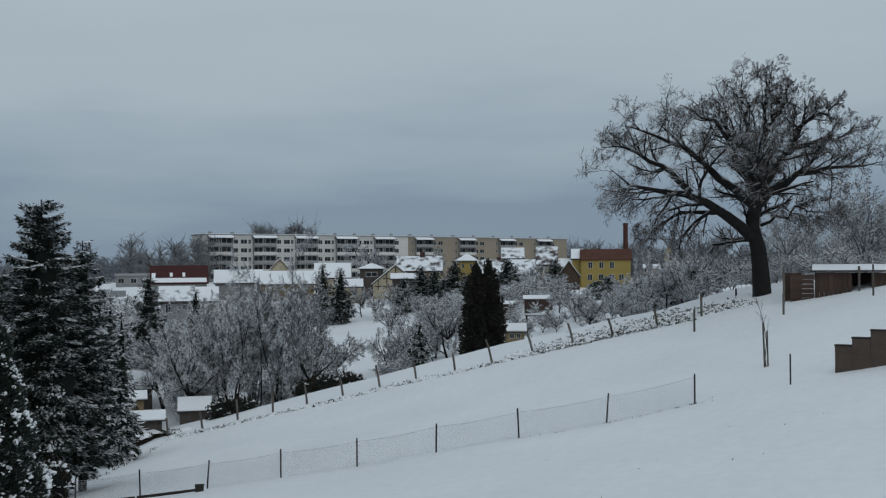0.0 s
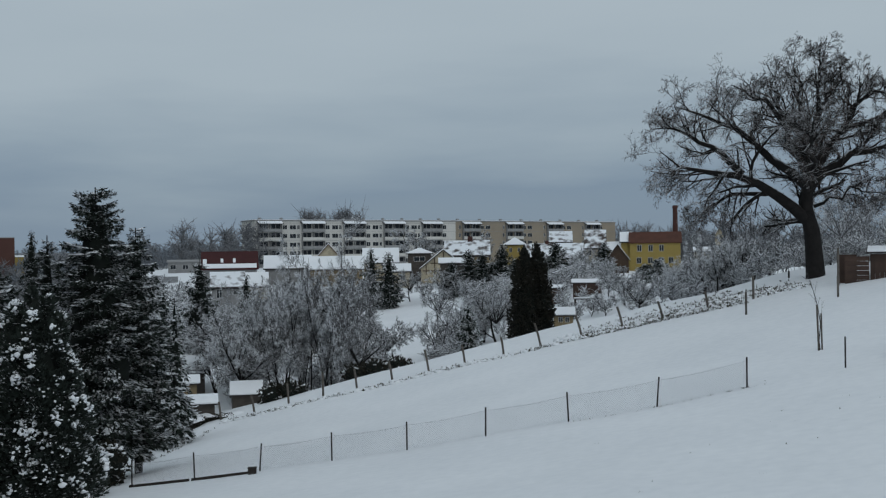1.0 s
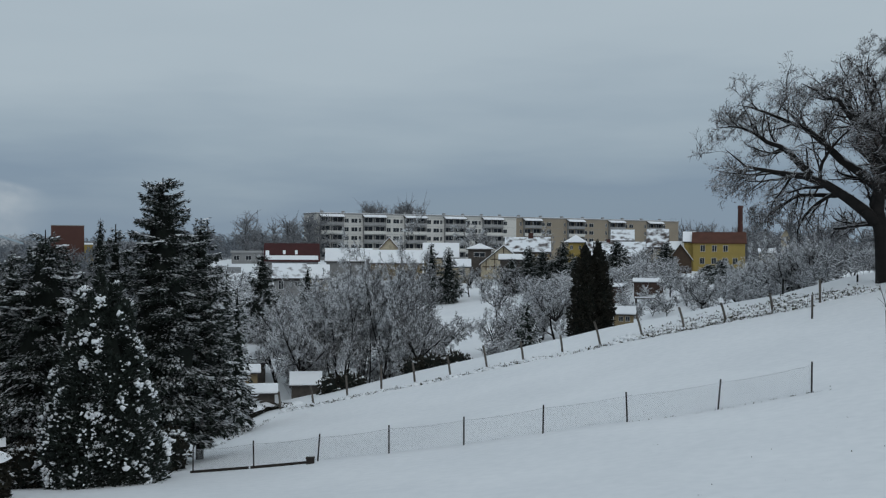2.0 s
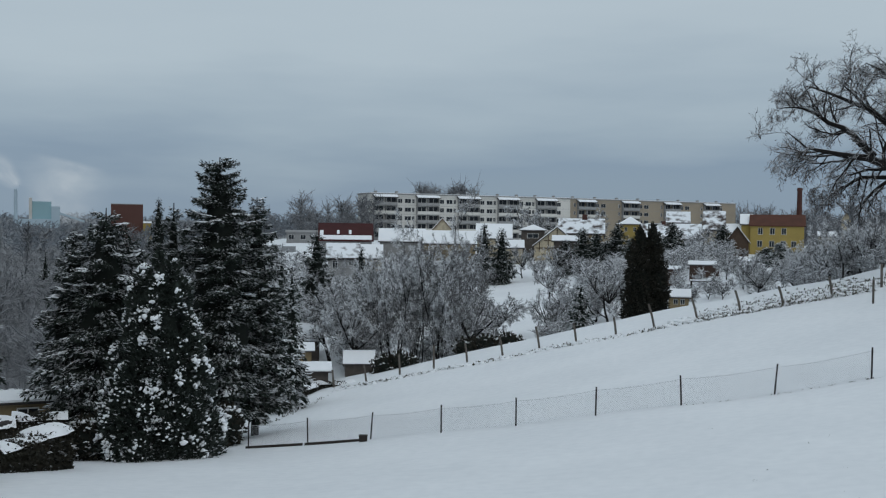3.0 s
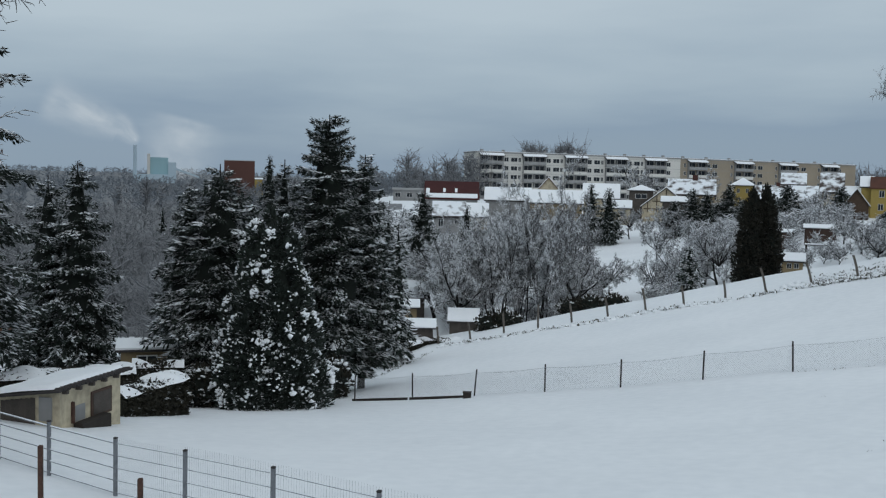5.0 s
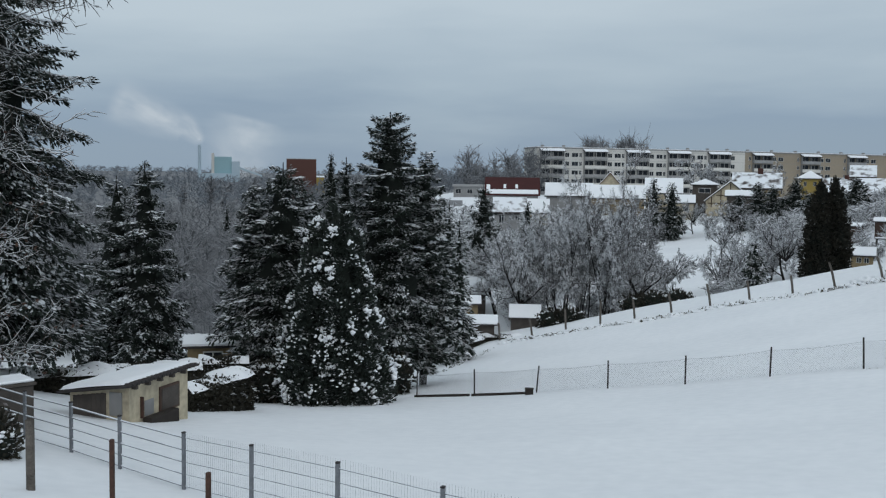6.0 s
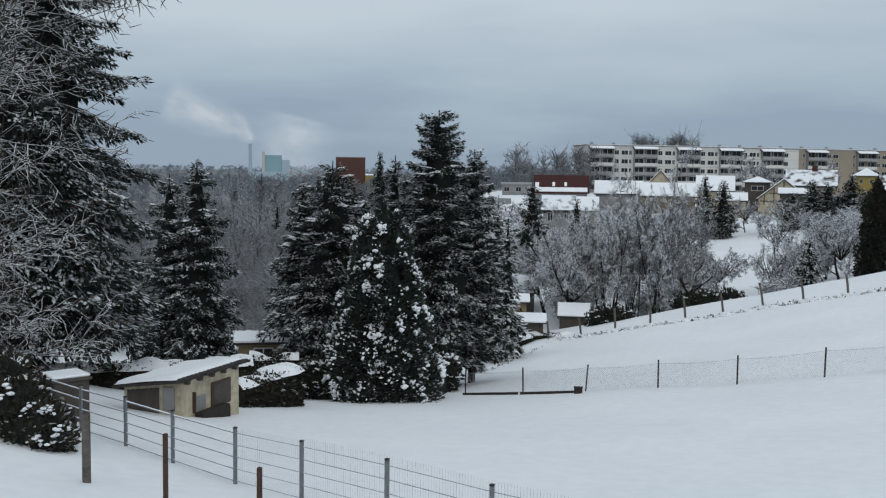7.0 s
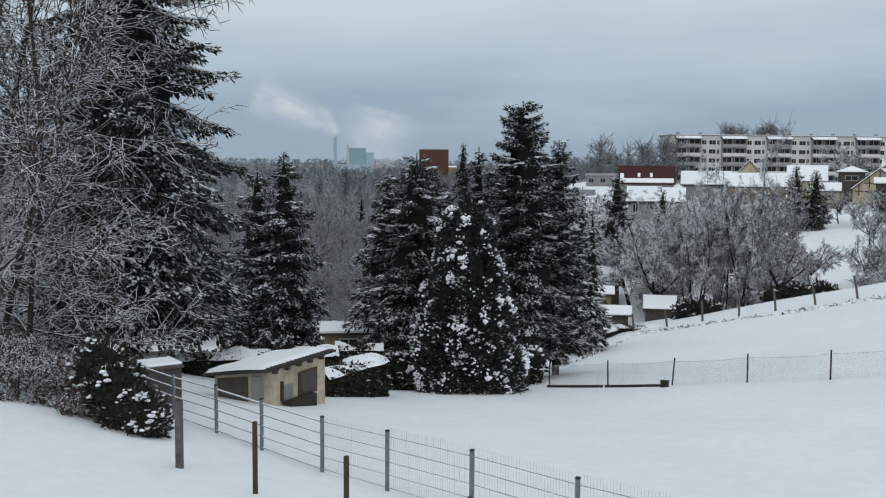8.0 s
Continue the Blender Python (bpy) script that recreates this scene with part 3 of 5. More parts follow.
def gable_house(name, x, y, eave, ridge, turn, wide, deep, wall_mat, roof_mat, label, windows=(), snow=True, gable_front=False, chimney=None, over=0.35, base=None, patches=(), snow_mat=None, slab=0.2, cover=0.16):
    z = ground_at(x, y) - 0.4 if base is None else base
    ob = thing(name, x, y, z, turn, label, "house")
    thick = slab + 0.14 if snow else slab
    e, r = eave - z - thick, ridge - z - thick
    if gable_front:
        out = [(-wide / 2, 0), (wide / 2, 0), (wide / 2, e), (0, r), (-wide / 2, e)]
        part("wall", prism(out, 0, deep), wall_mat, ob)
        s = (r - e) / (wide / 2)
        for k in (-1, 1):
            o = [(0, r), (k * (wide / 2 + over), e - s * over), (k * (wide / 2 + over), e - s * over + slab), (0, r + slab)]
            part("roof", prism(o, -over, deep + over), roof_mat, ob)
            if snow:
                o = [(0, r + slab + 0.004), (k * (wide / 2 + over * 0.9), e - s * over * 0.9 + slab + 0.004), (k * (wide / 2 + over * 0.85), e - s * over * 0.85 + slab + cover), (0, r + slab + cover + 0.04)]
                part("snow_cover", prism(o, -over * 0.8, deep + over * 0.8), SNOW, ob, "thick snow on the roof")
    else:
        out = [(0, 0), (deep, 0), (deep, e), (deep / 2, r), (0, e)]
        part("wall", prism(out, -wide / 2, wide / 2, "x"), wall_mat, ob)
        s = (r - e) / (deep / 2)
        for k in (0, 1):
            edge = -over if k == 0 else deep + over
            o = [(deep / 2, r), (edge, e - s * over), (edge, e - s * over + slab), (deep / 2, r + slab)]
            part("roof", prism(o, -wide / 2 - over, wide / 2 + over, "x"), roof_mat, ob)
            if snow:
                edge = edge * 0.95 if k == 0 else deep + over * 0.95
                o = [(deep / 2, r + slab + 0.004), (edge, e - s * over * 0.95 + slab + 0.004), (edge, e - s * over * 0.95 + slab + cover), (deep / 2, r + slab + cover + 0.04)]
                part("snow_cover", prism(o, -wide / 2 - over * 0.9, wide / 2 + over * 0.9, "x"), snow_mat or SNOW, ob, "thick snow on the roof")
        for a, b, f0, f1 in patches:
            o = [(deep / 2 * f1, e + (r - e) * f1 + slab + 0.004), (deep / 2 * f0, e + (r - e) * f0 + slab + 0.004), (deep / 2 * f0, e + (r - e) * f0 + slab + 0.12), (deep / 2 * f1, e + (r - e) * f1 + slab + 0.1)]
            part("snow_patch", prism(o, a * wide, b * wide, "x"), SNOW, ob, "snow left on the roof")
    if chimney:
        cx, cw, ch = chimney
        at = 1.2 if gable_front else deep / 2
        part("chimney", box(cx - cw / 2, cx + cw / 2, at - cw / 2, at + cw / 2, r - 0.8, r + ch), BRICK, ob, "brick chimney")
    for wx, wz, ww, wh in windows:
        window_on(ob, wx, wz + e, ww, wh)
    return ob


def hipped_house(name, x, y, eave, ridge, turn, wide, deep, wall_mat, label, windows=()):
    z = ground_at(x, y) - 0.4
    ob = thing(name, x, y, z, turn, label, "house")
    e, r = eave - z, ridge - z
    part("wall", box(-wide / 2, wide / 2, 0, deep, 0, e), wall_mat, ob)
    for low, mat, nm, o in ((0.0, DARK_ROOF, "roof", 0.4), (0.16, SNOW, "snow_cover", 0.36)):
        bm = bmesh.new()
        ring = [bm.verts.new(p) for p in ((-wide / 2 - o, -o, e + low), (wide / 2 + o, -o, e + low), (wide / 2 + o, deep + o, e + low), (-wide / 2 - o, deep + o, e + low))]
        low_ring = [bm.verts.new((v.co.x, v.co.y, v.co.z - 0.14)) for v in ring]
        peak = bm.verts.new((0, deep / 2, r + low))
        for i in range(4):
            bm.faces.new((ring[i], ring[(i + 1) % 4], peak))
            bm.faces.new((low_ring[i], low_ring[(i + 1) % 4], ring[(i + 1) % 4], ring[i]))
        bm.faces.new(low_ring[::-1])
        part(nm, bm, mat, ob)
    for wx, wz, ww, wh in windows:
        window_on(ob, wx, wz + e, ww, wh)
    return ob


def apartment_block():
    # five-storey slab block in two lengths; the second continues farther back
    for name, (x0, y0), (x1, y1), mat, bays, label, roof in (
            ("apartment_building", (-74.22, 311.27), (-12.3, 351.79), PALE_PANEL, 5, "pale concrete five-storey apartment block with balconies", 16.44),
            ("apartment_building", (-12.33, 352.78), (50.14, 404.91), TAN_PANEL, 4, "tan concrete apartment block behind the houses", 16.44)):
        length, turn = math.hypot(x1 - x0, y1 - y0), math.degrees(math.atan2(y1 - y0, x1 - x0))
        tall, deep, z = 15.2, 12.0, roof - 15.2
        ob = thing(name, x0, y0, z, turn, label, "apartment building")
        part("wall", box(0, length, 0, deep, -4, tall), mat, ob)
        part("roof", box(-0.25, length + 0.25, -0.25, deep + 0.25, tall, tall + 0.35), GREY_PANEL, ob, "flat roof with a grey parapet")
        part("roof_snow", box(0.2, length - 0.2, 0.2, deep - 0.2, tall + 0.354, tall + 0.5), SNOW, ob)
        pitch = length / bays
        for i in range(0, bays * 2, 1):
            v = part("roof_vent", box(-0.4, 0.4, -0.4, 0.4, 0, 0.9), GREY_PANEL, ob)
            v.location = ((i + 0.5) * pitch / 2, deep * 0.45, tall + 0.35)
        for s in range(5):
            zc = tall - 2.15 - 2.8 * s
            for b in range(bays):
                mid = (b + 0.34) * pitch
                # recessed loggia pair with parapet and side wings; enlarged dark panes stand in for its shade
                bal = part("balcony", box(-3.9, 3.9, -1.15, -1.05, -1.35, -0.3), PALE_PANEL if s % 2 else GREY_PANEL, ob, "balcony with a solid parapet")
                bal.location = (mid, 0, zc)
                part("floor_slab", box(-3.9, 3.9, -1.05, 0, -1.35, -1.2), GREY_PANEL, bal)
                for k in (-3.9, -0.06, 3.78):
                    part("side_wing", box(k, k + 0.12, -1.05, 0, -1.2, 1.25), GREY_PANEL, bal)
                for k in (-2.9, -1.3, 1.3, 2.9):
                    w = window_on(ob, mid + k, zc + 0.1, 1.5, 2.1, -0.03, GREY_PANEL, 0)
                for k, ww in ((5.2, 1.5), (7.9, 2.2), (-5.0, 0.9)):
                    if 1 < mid + k < length - 1 and not (b == bays - 1 and k > 7):
                        window_on(ob, mid + k, zc + 0.15, ww, 1.4, -0.03, None, 1)
            part("panel_joint", box(0, length, -0.02, 0.0, zc + 1.4, zc + 1.46), GREY_PANEL, ob)
        for b in range(bays):
            mid = (b + 0.34) * pitch
            awn = part("balcony_roof", prism([(-1.5, tall - 1.05), (0, tall - 0.35), (0, tall - 0.15), (-1.6, tall - 0.9)], mid - 4.3, mid + 4.3, "x"), DARK_ROOF, ob, "dark sloping balcony roof")
            part("snow_cover", prism([(-1.55, tall - 0.86), (-0.05, tall - 0.16), (-0.05, tall + 0.1), (-1.5, tall - 0.55)], mid - 4.0, mid + 4.0, "x"), SNOW, awn)


apartment_block()

gable_house("red_roofed_house", -45.94, 174.04, 4.14, 6.99, 14.79, 9.31, 9, GREY_PANEL, RED_TILE, "long house with a snow-free dark red tiled roof", snow=False,
            patches=((-0.5, 0.5, -0.04, 0.2), (-0.5, -0.43, 0.2, 0.5), (-0.17, -0.12, 0.3, 0.52), (0.06, 0.11, 0.3, 0.52)), windows=((-3, -1.2, 1.2, 1.0), (0, -1.2, 1.2, 1.0), (3, -1.2, 1.2, 1.0)))
gable_house("garden_house", -38.63, 144.94, 2.01, 3.91, 14.93, 4.51, 6, GREY_PANEL, DARK_ROOF, "grey house with a snow-covered gable roof", snow_mat=ROOF_SNOW, windows=((-1.2, -0.9, 0.8, 1.3), (1.2, -0.7, 0.7, 0.7)))
gable_house("garden_house", -36.55, 153.72, 1.85, 3.61, 13.37, 3.46, 5, CREAM, DARK_ROOF, "small house with a snow-covered roof")
gable_house("long_house", -38.1, 186.14, 3.98, 6.07, 11.57, 8.44, 7, GREY_PANEL, DARK_ROOF, "low long house under thick snow")
gable_house("gabled_house", -33.86, 207.25, 5.7, 8.42, 9.28, 4.85, 9, CREAM, BROWN_TILE, "cream gabled house with brown eaves", gable_front=True, windows=((-1, -0.8, 0.9, 1.1), (1, -0.8, 0.9, 1.1)))
gable_house("long_house", -28.43, 182.8, 3.78, 5.82, 8.84, 9.59, 7, OCHRE, DARK_ROOF, "low house behind the frosted trees")
gable_house("white_roofed_house", -21.98, 198.79, 4.68, 7.26, 6.31, 6.81, 8, CREAM, DARK_ROOF, "cream house with a broad snow-covered roof", windows=((2.2, -1.1, 0.8, 1.0),))
gable_house("garden_house", -16.7, 177.21, 3.31, 4.36, 5.38, 4.48, 5, CREAM, DARK_ROOF, "low cream house with a snowy roof", windows=((1.0, -1.0, 0.8, 0.9),))
hipped_house("pavilion", -13.92, 194.5, 6.11, 7.1, 4.09, 4.49, 4.6, GREY_BOARD, "dark pavilion with a pyramid roof under snow", windows=((0, -1.1, 2.2, 0.9),))
ht = gable_house("half_timbered_house", -8.8, 184.79, 3.62, 6.96, 2.73, 8.34, 8, CREAM, DARK_ROOF, "half-timbered house with cream infill", gable_front=True)
for hx in (-3.2, -1.6, 0.0, 1.6, 3.2):
    part("timber_post", box(hx - 0.09, hx + 0.09, -0.05, 0.0, 2.0, 6.2 - abs(hx) * 0.75), TIMBER, ht)
for hz in (2.6, 4.0):
    part("timber_rail", box(-3.9 if hz < 3 else -2.4, 3.9 if hz < 3 else 2.4, -0.06, 0.0, hz, hz + 0.16), TIMBER, ht)
gable_house("white_roofed_house", -4.71, 199.94, 5.8, 8.54, 1.35, 8.69, 9, OCHRE, DARK_ROOF, "house with a big snow-covered roof and chimney", snow_mat=ROOF_SNOW, chimney=(0.6, 1.0, 1.2), windows=((-2.4, -0.9, 0.9, 0.9), (2.4, -0.9, 0.9, 0.9)))
gable_house("garden_house", -6.07, 169.89, 4.74, 5.38, 2.05, 5.18, 4, GREY_BOARD, DARK_ROOF, "ochre annexe with a flat snowy roof")
hipped_house("yellow_villa", 5.15, 214.94, 7.59, 9.09, -1.37, 4.25, 5, YELLOW, "small yellow villa with a pyramid roof under snow", windows=((-0.9, -1.1, 0.6, 0.9), (0.9, -1.1, 0.6, 0.9)))
gable_house("white_roofed_house", 12.91, 204.59, 4.97, 7.76, -3.61, 11.53, 9, OCHRE, DARK_ROOF, "broad house with a snow-covered roof", snow_mat=ROOF_SNOW, chimney=(-1.5, 0.8, 0.9))
gable_house("white_roofed_house", 16.35, 234.43, 8.37, 10.7, -3.99, 4.89, 8, OCHRE, DARK_ROOF, "house with a steep snowy roof", snow_mat=ROOF_SNOW)
gable_house("white_roofed_house", 22.21, 213.85, 7, 10.57, -5.93, 4.09, 8, CREAM, DARK_ROOF, "cream house with a steep snowy roof", snow_mat=ROOF_SNOW, windows=((-1.2, -1.0, 0.7, 1.0), (0.9, -1.0, 0.7, 1.0)))
gable_house("gabled_house", 24.97, 198.44, 4.73, 7.54, -7.17, 4.23, 6, TIMBER, DARK_ROOF, "house with a dark timber gable and snowy eaves", gable_front=True)
gable_house("yellow_annexe", 26.08, 212.41, 6.5, 7.95, -7, 3.93, 6, YELLOW, DARK_ROOF, "yellow annexe with a snowy roof")
yb = gable_house("yellow_house", 34.04, 209.25, 7.87, 9.94, -9.24, 10.27, 8, YELLOW, BROWN_TILE, "yellow house with a red-brown roof and two rows of windows", snow=False, over=0.3,
                 windows=tuple((k, -1.15, 0.95, 1.35) for k in (-3.2, -0.9, 1.3)) + tuple((k, -3.7, 1.0, 1.3) for k in (-3.3, -1.0, 1.2, 3.2)))
gable_house("yellow_wing", 28.38, 211.6, 8.16, 10.01, -7.64, 2.01, 9, YELLOW, DARK_ROOF, "yellow side wing of the house")
st = thing("brick_chimney", 40.27, 220.35, 15.61, 0, "free-standing tall red brick chimney", "chimney")
st.location.z = ground_at(st.location.x, st.location.y)
part_np("shaft", *tubes(np.array([[[0, 0, -0.5], [0, 0, 6], [0, 0, 15.74 - st.location.z]]]), np.array([[0.7, 0.6, 0.5]]), 10), BRICK, st)
part_np("rim", *tubes(np.array([[[0, 0, 0], [0, 0, 0.5], [0, 0, 0.52]]]) + np.array([0, 0, 15.11 - st.location.z]), np.array([[0.58, 0.6, 0.45]]), 10), BRICK, st)
gable_house("far_house", 48.95, 234.96, 5.79, 6.58, -11.77, 3.38, 5, CREAM, DARK_ROOF, "distant house with a snowy roof")
gable_house("far_house", 57.31, 253.6, 9.68, 11.49, -12.73, 2.24, 6, CREAM, DARK_ROOF, "distant tall house with a snowy roof", gable_front=True)
gable_house("far_house", 56.92, 160.19, 7.84, 8.6, -19.56, 2.22, 5, CREAM, DARK_ROOF, "distant house between frosted trees")
gable_house("flat_building", -76.86, 248.38, 4.6, 5.0, 17.19, 8.44, 12, GREY_PANEL, GREY_PANEL, snow=False, label="distant low flat-roofed grey building", windows=((-3, -1.2, 1.4, 1.2), (0, -1.2, 1.4, 1.2), (3, -1.2, 1.4, 1.2)))

# garden huts in the valley
gable_house("garden_hut", 11.18, 117.47, 2.96, 3.22, -5.43, 3.3, 2.6, BROWN_BOARD, DARK_ROOF, "brown wooden garden hut with a snowy flat roof", over=0.2, slab=0.1, cover=0.1)
gable_house("garden_hut", 7.45, 115.76, 2.45, 2.63, -3.68, 1.76, 2.4, BROWN_BOARD, DARK_ROOF, "brown wooden garden hut with a snowy roof", over=0.2, slab=0.1, cover=0.1)
gable_house("garden_hut", 6.53, 91.77, 1.01, 1.47, -4.07, 1.76, 2.2, OCHRE, DARK_ROOF, "ochre garden hut with two windows and a snowy roof", over=0.25, windows=((-0.25, -0.42, 0.4, 0.45), (0.35, -0.42, 0.4, 0.45)), slab=0.1, cover=0.1)
gable_house("garden_hut", -19.33, 77.72, -4, -3.3, 13.84, 2.26, 2.2, GREY_BOARD, DARK_ROOF, "small garden hut under thick snow", over=0.2, slab=0.1, cover=0.1)
gable_house("garden_hut", -26.97, 88.06, -3.56, -2.5, 16.92, 2.55, 4, GREY_BOARD, DARK_ROOF, "garden hut with a wide snowy roof", over=0.3, slab=0.1, cover=0.1)
gable_house("garden_hut", -23.71, 76.5, -3.01, -2.7, 17.1, 1.51, 3, OCHRE, DARK_ROOF, "ochre garden hut with a snowy roof", over=0.3, slab=0.1, cover=0.1)
gable_house("garden_hut", -21.13, 71.01, -3.75, -3.45, 16.44, 2.21, 3, GREY_BOARD, DARK_ROOF, "low garden hut under snow", over=0.3, slab=0.1, cover=0.1)
gable_house("garden_hut", -24.3, 39.21, -0.67, -0.66, 31.61, 2.24, 2.4, OCHRE, DARK_ROOF, "ochre garden hut with a barred window and flat snowy roof", over=0.25, windows=((0.0, -0.42, 0.9, 0.5),), slab=0.1, cover=0.1)
gable_house("garden_hut", -34.29, 51.82, -3.79, -3.61, 33.36, 1.6, 3, GREY_PANEL, DARK_ROOF, "grey garden house behind the spruces", over=0.25, slab=0.1, cover=0.1)
gable_house("garden_hut", -38.26, 53.96, -4.56, -4.4, 35.22, 2.58, 3, GREY_PANEL, DARK_ROOF, "pale garden house under snow", over=0.25, slab=0.1, cover=0.1)

# far industry
gable_house("russet_block", -234.23, 464.39, 14.89, 15.23, 26.75, 15.2, 14, BLOCK_BRICK, GREY_PANEL, "tall windowless russet brick block", over=0.05, snow=False)
gable_house("yellow_block", -223.35, 464.18, 5.81, 6.38, 25.68, 4.06, 8, YELLOW, GREY_PANEL, "distant low yellow building", over=0.05)
fx, fy = -621.51, 1026.67
plant = thing("power_plant", fx, fy, ground_at(fx, fy), 33, "distant turquoise power plant with conveyor", "factory")
zt = lambda v: v - plant.location.z
part("boiler_house", box(-8, 12, 0, 20, 0, zt(26.36)), TURQUOISE, plant, "turquoise boiler house")
part("stair_tower", box(-11, -8, -2, 8, 0, zt(30.32)), PALE_PANEL, plant, "pale stair tower")
part("filter_house", box(12, 21, -3, 10, 0, zt(21.06)), STEEL_BLUE, plant)
part("low_hall", box(-26, 12, -6, 10, 0, zt(6.94)), STEEL_BLUE, plant)
part("conveyor", prism([(20, zt(15.03)), (47, zt(5.64)), (47, zt(3.63)), (20, zt(12.35))], -2, 2), STEEL_BLUE, plant, "sloping conveyor bridge")
sx, sy = -642.51, 1013.66
stack = thing("smoke_stack", sx, sy, ground_at(sx, sy), 0, "slender blue-grey smoke stack", "chimney")
part_np("shaft", *tubes(np.array([[[0, 0, 0], [0, 0, 20.0], [0, 0, 39.5 - stack.location.z]]]), np.array([[2.2, 1.9, 1.8]]), 10), STEEL_BLUE, stack)


# steam: thin curved sheets of vapour far behind everything, self-lit in place of daylight
def vapour(name, points, widths, dense, label):
    k, n = len(points), 14
    line = np.array([[np.interp(s, np.linspace(0, 1, k), [p[i] for p in points]) for i in range(3)] for s in np.linspace(0, 1, 24)])
    wide = np.interp(np.linspace(0, 1, 24), np.linspace(0, 1, k), widths)
    ahead = np.gradient(line, axis=0)
    across = unit(np.cross(ahead, unit(line * np.array([1, 1, 0]))))
    c = np.linspace(-1, 1, n)
    v = line[:, None] + across[:, None] * (wide[:, None] * c)[..., None] + unit(line * np.array([1, 1, 0]))[:, None] * ((c * c) * 8)[None, :, None]
    i, j = np.meshgrid(np.arange(23), np.arange(n - 1), indexing="ij")
    f = np.stack([i * n + j, i * n + j + 1, (i + 1) * n + j + 1, (i + 1) * n + j], -1).reshape(-1, 4)
    m = bpy.data.materials.new("vapour")
    m.use_nodes = True
    nd, lk = m.node_tree.nodes, m.node_tree.links
    nd.clear()
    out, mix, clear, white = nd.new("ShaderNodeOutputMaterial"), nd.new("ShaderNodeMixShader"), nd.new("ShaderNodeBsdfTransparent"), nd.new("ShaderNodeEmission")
    # even glow that replaces daylight scattered in the steam
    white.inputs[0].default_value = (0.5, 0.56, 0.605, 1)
    uv, sep, tex = nd.new("ShaderNodeUVMap"), nd.new("ShaderNodeSeparateXYZ"), nd.new("ShaderNodeTexNoise")
    tex.inputs["Scale"].default_value, tex.inputs["Detail"].default_value = 3.2, 6
    fall = nd.new("ShaderNodeMath")
    fall.operation = "MULTIPLY"
    a, b = nd.new("ShaderNodeMath"), nd.new("ShaderNodeMath")
    a.operation, b.operation = "PINGPONG", "PINGPONG"
    a.inputs[1].default_value = b.inputs[1].default_value = 0.5
    ra, rb, rt, tot = nd.new("ShaderNodeMapRange"), nd.new("ShaderNodeMapRange"), nd.new("ShaderNodeMapRange"), nd.new("ShaderNodeMath")
    ra.interpolation_type = rb.interpolation_type = "SMOOTHSTEP"
    ra.inputs["From Max"].default_value, rb.inputs["From Max"].default_value = 0.1, 0.5
    rt.inputs["From Min"].default_value, rt.inputs["From Max"].default_value = 0.35, 0.65
    rt.inputs["To Min"].default_value, rt.inputs["To Max"].default_value = 0.25, dense
    tot.operation = "MULTIPLY"
    lk.new(uv.outputs[0], sep.inputs[0])
    lk.new(sep.outputs["X"], a.inputs[0])
    lk.new(sep.outputs["Y"], b.inputs[0])
    lk.new(a.outputs[0], ra.inputs["Value"])
    lk.new(b.outputs[0], rb.inputs["Value"])
    lk.new(uv.outputs[0], tex.inputs["Vector"])
    lk.new(tex.outputs["Fac"], rt.inputs["Value"])
    lk.new(ra.outputs[0], fall.inputs[0])
    lk.new(rb.outputs[0], fall.inputs[1])
    lk.new(fall.outputs[0], tot.inputs[0])
    lk.new(rt.outputs[0], tot.inputs[1])
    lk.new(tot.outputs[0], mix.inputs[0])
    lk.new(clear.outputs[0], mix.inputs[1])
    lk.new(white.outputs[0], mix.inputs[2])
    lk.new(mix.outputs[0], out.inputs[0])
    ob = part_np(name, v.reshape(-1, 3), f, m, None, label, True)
    uvs = ob.data.uv_layers.new(name="UVMap")
    coords = np.stack(np.meshgrid(np.linspace(0, 1, 24), np.linspace(0, 1, n), indexing="ij"), -1).reshape(-1, 2)
    uvs.data.foreach_set("uv", coords[f.ravel()].ravel())
    tagged(ob, category="steam", kind="structure")
    ob.visible_shadow = False


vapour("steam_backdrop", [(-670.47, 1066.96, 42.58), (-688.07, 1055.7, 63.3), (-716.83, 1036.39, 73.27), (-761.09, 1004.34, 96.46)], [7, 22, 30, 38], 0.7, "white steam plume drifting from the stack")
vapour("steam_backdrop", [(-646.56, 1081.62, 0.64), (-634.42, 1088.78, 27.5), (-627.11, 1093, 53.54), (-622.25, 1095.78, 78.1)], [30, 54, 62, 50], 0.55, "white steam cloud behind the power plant")

